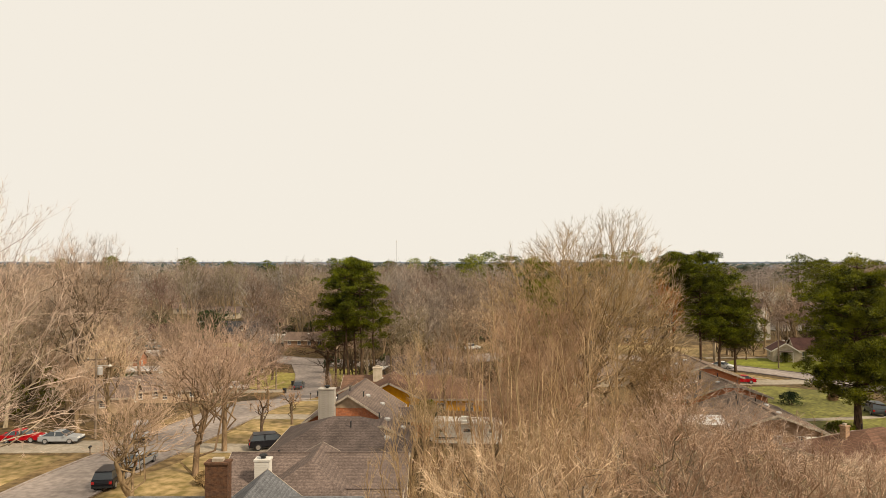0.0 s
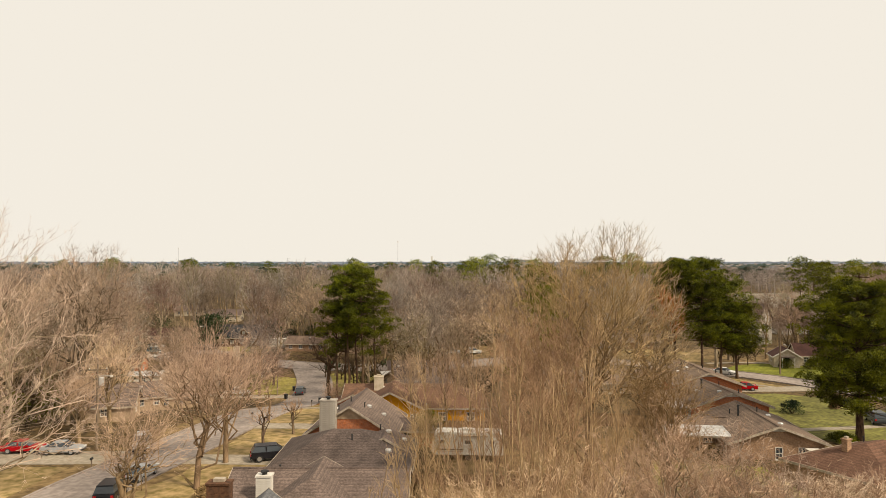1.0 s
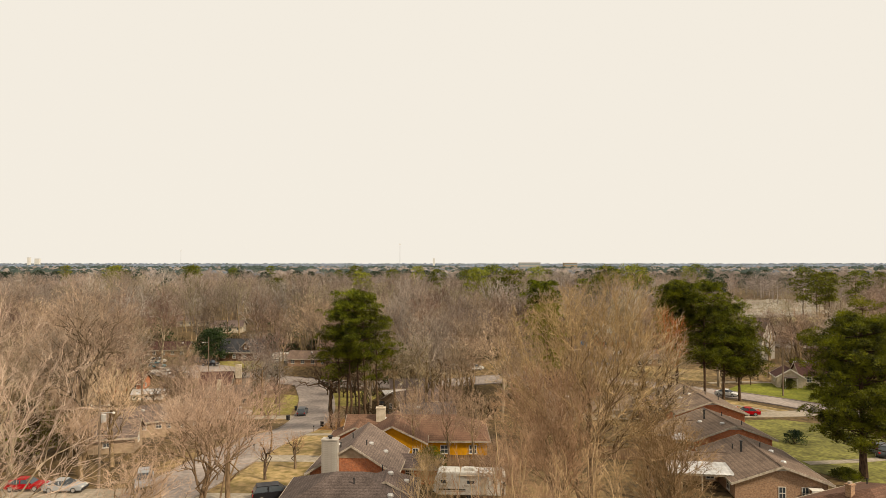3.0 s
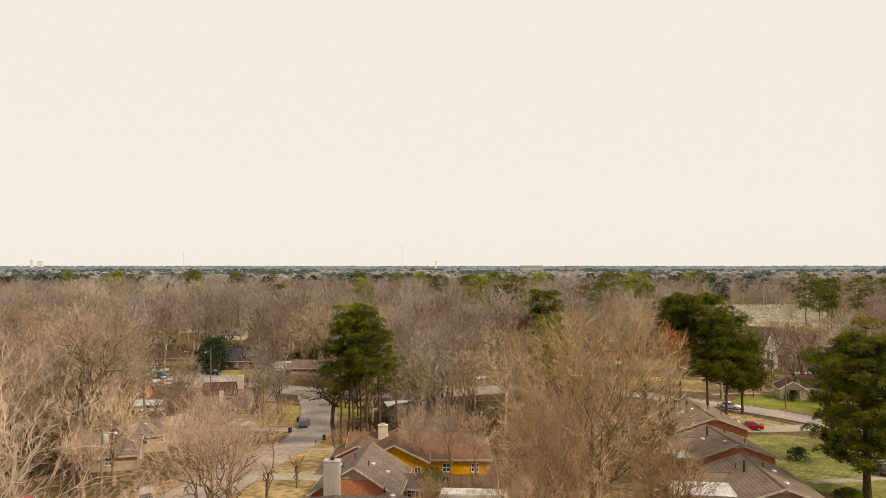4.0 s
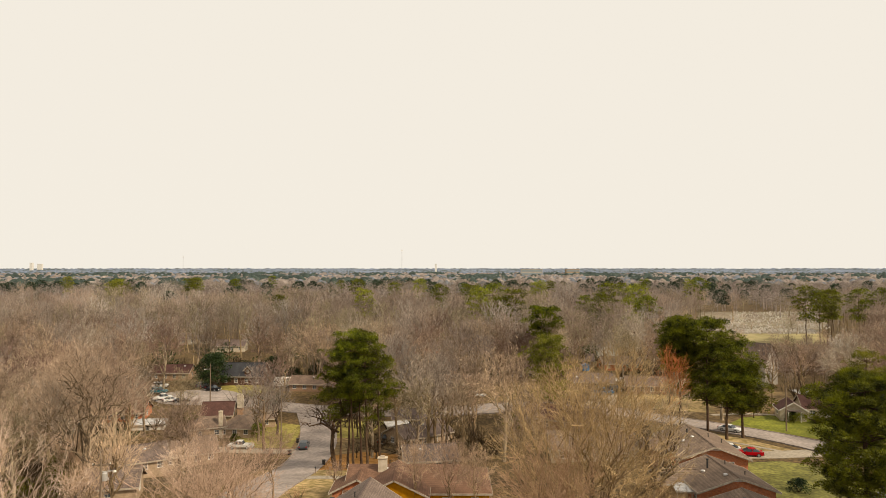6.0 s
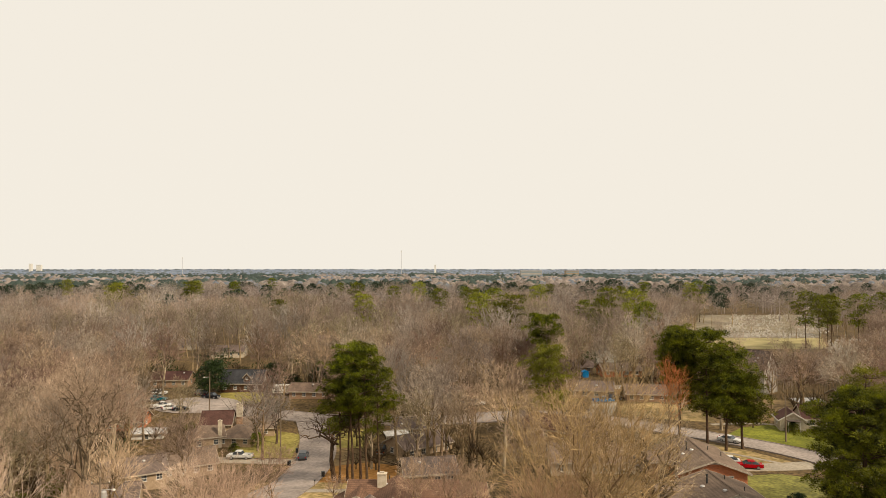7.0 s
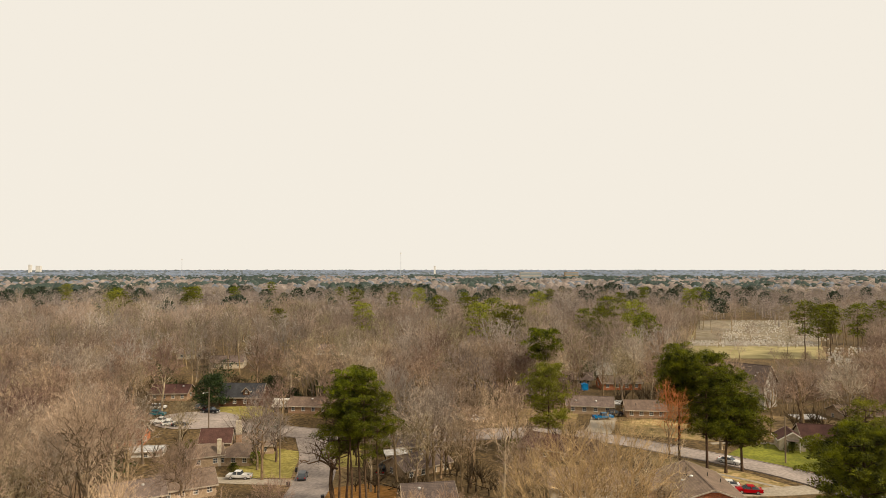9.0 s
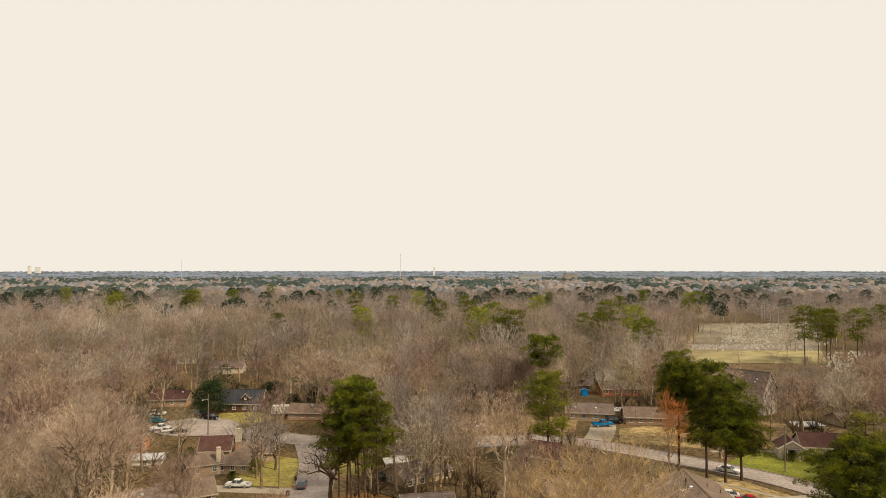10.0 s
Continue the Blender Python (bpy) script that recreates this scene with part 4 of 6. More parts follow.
def canopy(r0, r1, rows, columns, mats, label, seed, pines, low, high):
    """The roof of the far woods: one uneven sheet of close-set crowns, each with a colour of its own."""
    q = np.random.RandomState(seed)
    a = np.linspace(-0.66, 0.66, columns)
    r = r0 * (r1 / r0) ** np.linspace(0, 1, rows)
    x, y = np.sin(a)[None] * r[:, None], np.cos(a)[None] * r[:, None]
    size = 14.0 * (r0 / 1000) ** 0.5
    cx, cy = np.floor(x / size).astype(int), np.floor(y / size).astype(int)
    ox, oy, n, m = cx.min() - 1, cy.min() - 1, cx.max() - cx.min() + 4, cy.max() - cy.min() + 4
    jx, jy, tall, wide, kind = q.rand(n, m), q.rand(n, m), q.uniform(low, high, (n, m)), q.uniform(0.62, 0.95, (n, m)), q.randint(0, len(mats) - 1, (n, m))
    for i in range(n):
        for j in range(m):
            px, py = (i + ox) * size, (j + oy) * size
            if 0.8 * noise.noise(Vector((px / 150, py / 380, seed))) + 0.6 * noise.noise(Vector((px / 37, py / 90, seed))) > pines:
                kind[i, j] = len(mats) - 1
                tall[i, j] += 2.5
    z, own = np.full(x.shape, low - 4.0), np.zeros(x.shape, int)
    for dx in (-1, 0, 1):
        for dy in (-1, 0, 1):
            i, j = cx + dx - ox, cy + dy - oy
            d = np.hypot(x - (cx + dx + jx[i, j]) * size, y - (cy + dy + jy[i, j]) * size) / (size * wide[i, j])
            top = tall[i, j] - 13.0 * d * d
            own = np.where(top > z, kind[i, j], own)
            z = np.maximum(z, top)
    z += q.normal(0, 0.6, z.shape)
    z += ground(x, y)
    z[0] -= 14
    idx = np.arange(rows * columns).reshape(rows, columns)
    quad = np.stack([idx[:-1, :-1], idx[:-1, 1:], idx[1:, 1:], idx[1:, :-1]], -1).reshape(-1, 4)
    tris = np.concatenate([quad[:, [0, 1, 2]], quad[:, [0, 2, 3]]])
    me = big_mesh("winter_woods", np.stack([x, y, z], -1).reshape(-1, 3), tris, mats[0])
    for k in mats[1:]:
        me.materials.append(k)
    me.polygons.foreach_set("material_index", np.tile(own[:-1, :-1].ravel(), 2).astype(np.int32))
    me.polygons.foreach_set("use_smooth", np.ones(len(tris), bool))
    tagged(new("winter_woods", me), label, "woods", kind="stuff")


# Crown colours carry the haze, the farther sheet more of it.
canopy(1000, 2100, 150, 640, (M_WOODS_GREY, M_WOODS, M_HAZEWOODS_DIM, M_WOODS_DARK, M_HAZEPINE_NEAR), "leafless winter woods and pines towards the skyline", 21, 0.15, 10, 21)
canopy(2080, 4900, 110, 640, (M_HAZEWOODS, M_HAZEWOODS_DIM, M_HAZEWOODS, M_HAZEPINE), "woods and pine groves on the skyline, haze put into their colour", 22, 0.16, 8, 13)
scatter("undergrowth", [pine_mop(170 + i, 90, 6, 6 + i, 0.32) for i in range(3)], [(x, y, s * 0.9, a) for x, y, s, a in belt(130, 300, 330) if not (-56 < x < 62 and y < 140)], M_MAGNOLIA,
        "dark evergreen bushes under the bare trees")
# Brush whose dark colour carries the shade of the gaps.
scatter("undergrowth", [sprays(160 + i, 4, 12, 3.2 + i, 5, 0.05) for i in range(3)], [(x, y, s, a) for x, y, s, a in belt(88, 260, 42) if not (-56 < x < 62 and y < 130)], M_SHADEBRUSH,
        "brown undergrowth and brush between the trees, shade put into its colour")


def groves(places, size, level):
    """Keeps the places that lie in clumps."""
    return [p for p in places if noise.noise(Vector((p[0] / size, p[1] / size, 3.3))) > level]


scatter("pine_woods", [pine_mop(140 + i, 330, 20, 14, 0.8) for i in range(4)], groves(belt(520, 1000, 1400), 110, 0.14), M_FARPINE, "scattered green pines rising out of the bare woods")


# ---- houses ----
def part(name, verts, faces, material, parent, label="", at=None, smooth=False):
    ob = new(name, mesh_of(name, verts, faces, material, smooth))
    ob.parent = parent
    if at is not None:
        ob.matrix_basis = at
    return tagged(ob, label)


BOX_F = [(0, 3, 2, 1), (4, 5, 6, 7), (0, 1, 5, 4), (1, 2, 6, 5), (2, 3, 7, 6), (3, 0, 4, 7)]


def box(x0, x1, y0, y1, z0, z1):
    return [(x0, y0, z0), (x1, y0, z0), (x1, y1, z0), (x0, y1, z0), (x0, y0, z1), (x1, y0, z1), (x1, y1, z1), (x0, y1, z1)]


def boxes(*list_of):
    v, f = [], []
    for b in list_of:
        f += [tuple(i + len(v) for i in q) for q in BOX_F]
        v += box(*b)
    return v, f


def ring(n, r, z, cx=0.0, cy=0.0):
    return [(cx + r * math.cos(2 * math.pi * k / n), cy + r * math.sin(2 * math.pi * k / n), z) for k in range(n)]


def lathe(profile, n=12, cx=0.0, cy=0.0):
    """Rings (radius, height) joined into a closed turned body."""
    v, f = [], []
    for r, z in profile:
        v += ring(n, r, z, cx, cy)
    for i in range(len(profile) - 1):
        for k in range(n):
            j = (k + 1) % n
            f.append((i * n + k, i * n + j, (i + 1) * n + j, (i + 1) * n + k))
    f += [tuple(range(n - 1, -1, -1)), tuple((len(profile) - 1) * n + k for k in range(n))]
    return v, f


def roof_mesh(L, W, eave, ridge, hip0, hip1, over, thick=0.16):
    """Closed slab of a gable or hip roof; ridge along x. Also gives its rim."""
    a, b = L / 2 + over, W / 2 + over
    drop = over * (ridge - eave) / (W / 2)
    ze = eave - drop
    r0, r1 = -a + (hip0 + over if hip0 else 0), a - (hip1 + over if hip1 else 0)
    top = [(-a, -b, ze), (a, -b, ze), (a, b, ze), (-a, b, ze), (r0, 0, ridge), (r1, 0, ridge)]
    f = [(0, 1, 5, 4), (2, 3, 4, 5)]
    rim = [(0, 1), (2, 3)]
    if hip1:
        f.append((1, 2, 5))
        rim.append((1, 2))
    else:
        rim += [(1, 5), (5, 2)]
    if hip0:
        f.append((3, 0, 4))
        rim.append((3, 0))
    else:
        rim += [(3, 4), (4, 0)]
    v = top + [(x, y, z - thick) for x, y, z in top]
    faces = f + [tuple(i + 6 for i in reversed(q)) for q in f] + [(i, i + 6, j + 6, j) for i, j in rim]
    return v, faces, [(top[i], top[j]) for i, j in rim]


def fascia_mesh(p, q, deep=0.24, wide=0.05):
    """A board along one edge of a roof, just proud of it."""
    v, f = [], []
    p, q = Vector(p), Vector(q)
    out = (q - p).cross(Vector((0, 0, 1))).normalized()
    d = (q - p).normalized() * 0.04
    for c in (p - d, q + d):
        for o in (0.004, wide):
            for z in (0.025, -deep):
                v.append(tuple(c + out * o + Vector((0, 0, z))))
    return v, [(0, 4, 6, 2), (1, 3, 7, 5), (2, 6, 7, 3), (0, 1, 5, 4), (0, 2, 3, 1), (4, 5, 7, 6)]


def window(parent, at, w=1.0, h=1.35, frame_mat=None, grid=True, name="window"):
    """A framed window on a wall; local x along the wall, -y outwards."""
    t = 0.08
    bars = [(-w / 2, w / 2, -0.06, 0.05, -h / 2, -h / 2 + t), (-w / 2, w / 2, -0.06, 0.05, h / 2 - t, h / 2),
            (-w / 2, -w / 2 + t, -0.06, 0.05, -h / 2 + t, h / 2 - t), (w / 2 - t, w / 2, -0.06, 0.05, -h / 2 + t, h / 2 - t)]
    if grid:
        bars += [(-0.025, 0.025, -0.045, -0.012, -h / 2 + t, h / 2 - t), (-w / 2 + t, -0.025, -0.05, -0.012, -0.04, 0.04), (0.025, w / 2 - t, -0.05, -0.012, -0.04, 0.04)]
    ob = part(name, *boxes(*bars), frame_mat or M_WHITE, parent, at=at)
    part("pane", *boxes((-w / 2 + t, w / 2 - t, -0.01, 0.04, -h / 2 + t, h / 2 - t)), M_GLASS, ob)
    part("sill", *boxes((-w / 2 - 0.06, w / 2 + 0.06, -0.11, 0.05, -h / 2 - 0.07, -h / 2 - 0.004)), frame_mat or M_WHITE, ob)
    return ob


def wing(parent, L, W, eave, ridge, roof_mat, wall_mat, at=None, hip=(0, 0), over=0.45, gable_mat=None, trim=None, vents=0, side_windows=2, end_windows=(), seed=0):
    """A rectangular piece of a house: wall, gables, roof, fascia, windows and roof fittings."""
    at = at or Matrix.Identity(4)
    a, b = L / 2, W / 2
    k = (ridge - eave) / b
    wall_v = box(-a, a, -b, b, -1.6, eave - 0.12)
    part("wall", wall_v, BOX_F, wall_mat, parent, at=at)
    for s, h in ((-1, hip[0]), (1, hip[1])):
        if not h:
            x0, x1 = sorted((s * a, s * (a - 0.2)))
            tri = [(x, y, z) for x in (x0, x1) for y, z in ((-b, eave - 0.12), (b, eave - 0.12), (0, ridge - 0.17))]
            part("gable", tri, [(0, 2, 1), (3, 4, 5), (0, 1, 4, 3), (1, 2, 5, 4), (2, 0, 3, 5)], gable_mat or wall_mat, parent, at=at)
    v, f, rim = roof_mesh(L, W, eave, ridge, hip[0], hip[1], over)
    part("roof", v, f, roof_mat, parent, at=at)
    for p, q in rim:
        part("fascia", *fascia_mesh(p, q), trim or M_TRIM, parent, "pale painted fascia board", at=at)
    q = random.Random(seed + int(L * 7 + W * 13))
    if not hip[0] and not hip[1]:
        part("ridge_cap", *boxes((-a - over + 0.02, a + over - 0.02, -0.14, 0.14, ridge - 0.02, ridge + 0.035)), roof_mat, parent, at=at)
    for i in range(vents):
        x, y = q.uniform(-a * 0.7, a * 0.7), q.choice((-1, 1)) * q.uniform(0.6, b * 0.7)
        z = ridge - abs(y) * k
        if i % 2:
            part("vent_pipe", *lathe([(0.07, z - 0.2), (0.07, z + 0.55), (0.11, z + 0.56), (0.11, z + 0.62)], 8, x, y), M_BLACK, parent, at=at)
        else:
            part("roof_vent", *lathe([(0.32, z - 0.12), (0.34, z + 0.1), (0.25, z + 0.2), (0.06, z + 0.24)], 10, x, y), M_METAL, parent, "round pale metal vent", at=at)
    for i in range(side_windows):
        x = -a + L * (i + 0.5) / side_windows
        window(parent, at @ pose(x, -b, 1.5), 1.1, 1.2)
        window(parent, at @ pose(x, b, 1.5, 0, 0, 180), 1.1, 1.2)
    for s, y, z, w, h in end_windows:
        window(parent, at @ pose(s * a, y, z, 0, 0, 90 * s), w, h)


def chimney(parent, x, y, w, d, z0, z1, mat, cap="pipe", label=""):
    ob = part("chimney", *boxes((x - w / 2, x + w / 2, y - d / 2, y + d / 2, z0, z1)), mat, parent, label)
    part("crown", *boxes((x - w / 2 - 0.07, x + w / 2 + 0.07, y - d / 2 - 0.07, y + d / 2 + 0.07, z1 + 0.003, z1 + 0.14)), mat, ob)
    if cap == "pipe":
        part("flue", *lathe([(0.2, z1 + 0.14), (0.2, z1 + 0.32), (0.34, z1 + 0.34), (0.34, z1 + 0.44), (0.1, z1 + 0.52)], 10, x, y), M_BLACK, ob, "dark metal flue cap")
    else:
        part("flue", *boxes((x - w / 4, x + w / 4, y - d / 4, y + d / 4, z1 + 0.143, z1 + 0.35)), M_TRIM, ob, "clay flue liner")
    return ob


def lot(label, x, y, turn=0.0, base=None, category="house"):
    ob = tagged(new("house"), label, category)
    ob.matrix_world = pose(x, y, gz(x, y) if base is None else base, 0, 0, turn)
    return ob


def lap_siding(parent, n, w, h, z, mat, at):
    """Boards of lap siding on one face, each a piece of its own."""
    me = mesh_of("board", *boxes((-w / 2 - 0.012, w / 2 + 0.012, -0.02, 0.0, 0, 0.86 * h / n)), mat)
    for i in range(n):
        b = new("board", me)
        b.parent = parent
        b.matrix_basis = at @ pose(0, 0, z + i * h / n)


TURN90 = pose(0, 0, 0, 0, 0, 90)
# nearest house, only its roof shows
h = lot("house with a dark grey roof and a brick chimney", -13, 46, base=0.4)
wing(h, 15, 9, 2.9, 5.2, M_ROOF_BLUE, M_BRICK_BROWN, pose(0, 0, 0), vents=1)
wing(h, 8, 8.5, 3.2, 6.5, M_ROOF_BLUE, M_BRICK_BROWN, pose(0.9, -2.5, 0, 0, 0, 90), hip=(3.0, 0), side_windows=1)
chimney(h, -1.6, -0.9, 1.45, 0.9, 0, 7.75, M_DARK_BRICK, "liner", "tall dark brick chimney")
# ranch house with white chimney
h = lot("long ranch house with a grey-brown shingle roof", -10.5, 60, base=0.1)
wing(h, 14.6, 10, 2.6, 4.65, M_ROOF_GREY, M_BRICK, pose(0, 0, 0), vents=2, side_windows=4)
wing(h, 9.5, 8.8, 2.6, 5.0, M_ROOF_GREY, M_BRICK, pose(-0.2, -3.0, 0, 0, 0, 90), hip=(4.2, 0), side_windows=2)
wing(h, 5, 3.4, 2.3, 3.3, M_ROOF_GREY, M_BRICK, pose(4.6, -5.5, 0), side_windows=1)
c = chimney(h, -4.1, -3.5, 1.2, 0.9, 2, 5.0, M_WHITE, "pipe", "white boarded chimney with a metal cap")
lap_siding(c, 12, 1.2, 2.2, 2.7, M_WHITE, pose(-4.1, -3.952, 0))
# dark hip roof
h = lot("house with a dark hipped shingle roof and skylights", -10.1, 73, base=0.0)
wing(h, 13.6, 11.5, 2.65, 5.0, M_ROOF_DARK, M_BRICK, pose(0, 0, 0), hip=(5.4, 5.4), vents=3, side_windows=3)
wing(h, 6, 6, 2.6, 4.3, M_ROOF_GREY, M_BRICK, pose(3.9, 2.5, 0, 0, 0, 90), hip=(0, 2.2), vents=2, side_windows=1)
# red brick gable house with siding chimney
h = lot("red brick house with a grey roof and tall chimney", -10.4, 86.3, -4, base=-0.15)
wing(h, 10.6, 10.0, 3.0, 6.1, M_ROOF_GREY, M_BRICK, pose(0, -0.7, 0, 0, 0, 90), gable_mat=M_BRICK, vents=6, side_windows=3,
     end_windows=[(-1, -1.3, 1.4, 0.9, 1.3), (-1, -3.4, 1.3, 1.2, 1.3)], over=0.5)
part("gable_siding", [(-2.3, -6.05, 4.5), (2.3, -6.05, 4.5), (0, -6.05, 5.88), (-2.3, -5.98, 4.5), (2.3, -5.98, 4.5), (0, -5.98, 5.88)],
     [(0, 1, 2), (0, 3, 4, 1), (1, 4, 5, 2), (2, 5, 3, 0)], M_TAN, h, "tan boarded gable top")
wing(h, 7, 5.5, 2.3, 3.1, M_ROOF_DARK, M_BRICK, pose(6.2, 1.5, 0), hip=(0, 2.2), side_windows=1)
c = chimney(h, -2.4, -6.6, 1.8, 1.1, -1, 6.75, M_GREYSIDING, "pipe", "tall grey boarded chimney")
lap_siding(c, 30, 1.8, 6.5, 0.2, M_GREYSIDING, pose(-2.4, -7.152, 0))
# ochre house with red-brown roof
h = lot("ochre sided house with a red-brown shingle roof", -4, 102, base=-0.4)
wing(h, 20, 11.5, 2.9, 5.1, M_ROOF_RED, M_OCHRE, pose(0, 0, 0), hip=(0, 4.5), vents=2, side_windows=5)
wing(h, 9, 8.8, 3.4, 5.5, M_ROOF_RED, M_OCHRE, pose(-3.1, -4.2, 0, 0, 0, 90), gable_mat=M_OCHRE, vents=1, end_windows=[(-1, -3.2, 1.5, 0.9, 1.9)], side_windows=1)
wing(h, 5, 7, 2.9, 4.6, M_ROOF_RED, M_BRICK, pose(-8.5, -3, 0, 0, 0, 90), vents=0, side_windows=1)
chimney(h, -5.3, -1.4, 1.3, 0.9, 3, 6.3, M_CREAM, "liner", "short cream chimney")
# row of brown gable houses along the far street
for i, (x, y, turn, L, W, roof, label) in enumerate([
        (39.8, 87.0, -5, 14, 10.4, M_ROOF_BROWN, "brown brick house with a low brown gable roof"),
        (41.0, 102.5, 0, 11, 10.6, M_ROOF_BROWN, "orange brick house with a low brown gable roof"),
        (44.2, 120.4, -3, 16.0, 10.6, M_ROOF_BROWN, "orange brick house with a brown roof beside the street")]):
    h = lot(label, x, y, turn, base=(-0.95, -0.25, 0.05)[i])
    wing(h, L, W, 2.75, 4.6, roof, M_BRICK_BROWN if i == 0 else M_BRICK, TURN90, gable_mat=M_BRICK_BROWN if i == 0 else M_BRICK, vents=4, side_windows=3,
         over=0.55, trim=M_TRIM, end_windows=[(-1, -0.1 + 0.6 * i, 1.35, 0.85, 1.5), (-1, -2.7, 1.35, 0.85, 1.5)], seed=i)
    z = 3.9
    part("gable_top", [(-1.1, -L / 2 - 0.03, z), (1.1, -L / 2 - 0.03, z), (0, -L / 2 - 0.03, z + 0.42), (-1.1, -L / 2, z), (1.1, -L / 2, z), (0, -L / 2, z + 0.42)],
         [(0, 1, 2), (0, 3, 4, 1), (1, 4, 5, 2), (2, 5, 3, 0)], M_WHITE, h, "small boarded gable top")
    wing(h, 6, 5.5, 2.4, 3.5, roof, M_BRICK_BROWN, pose(-W / 2 - 1.0, 2, 0), vents=1, side_windows=1)
    part("roof_pipe", *lathe([(0.14, 3.2), (0.14, 5.2), (0.2, 5.25), (0.2, 5.35)], 8, -1.8, 1.0), M_BLACK, h, "dark stove pipe")
    if i == 0:
        part("window_awning", *boxes((2.9, 4.4, -8.25, -7.25, 2.05, 2.12), (2.9, 4.4, -8.3, -8.25, 1.9, 2.12)), M_WHITE, h, "white metal awning")
# red-brown roof in the right foreground
h = lot("house with a broad rust-brown hipped roof", 44.5, 70.5, 28, base=-0.4)
wing(h, 13, 11, 2.6, 4.7, M_ROOF_RED, M_BRICK_BROWN, pose(0, 0, 0), hip=(5, 5), vents=3, side_windows=3)
wing(h, 8, 6.5, 2.6, 4.3, M_ROOF_RED, M_BRICK_BROWN, pose(-1, -4.5, 0, 0, 0, 90), hip=(3, 0), vents=1, side_windows=2)
chimney(h, -3.2, 1.0, 0.7, 0.6, 2.5, 5.0, M_BRICK_BROWN, "liner", "small brick chimney")
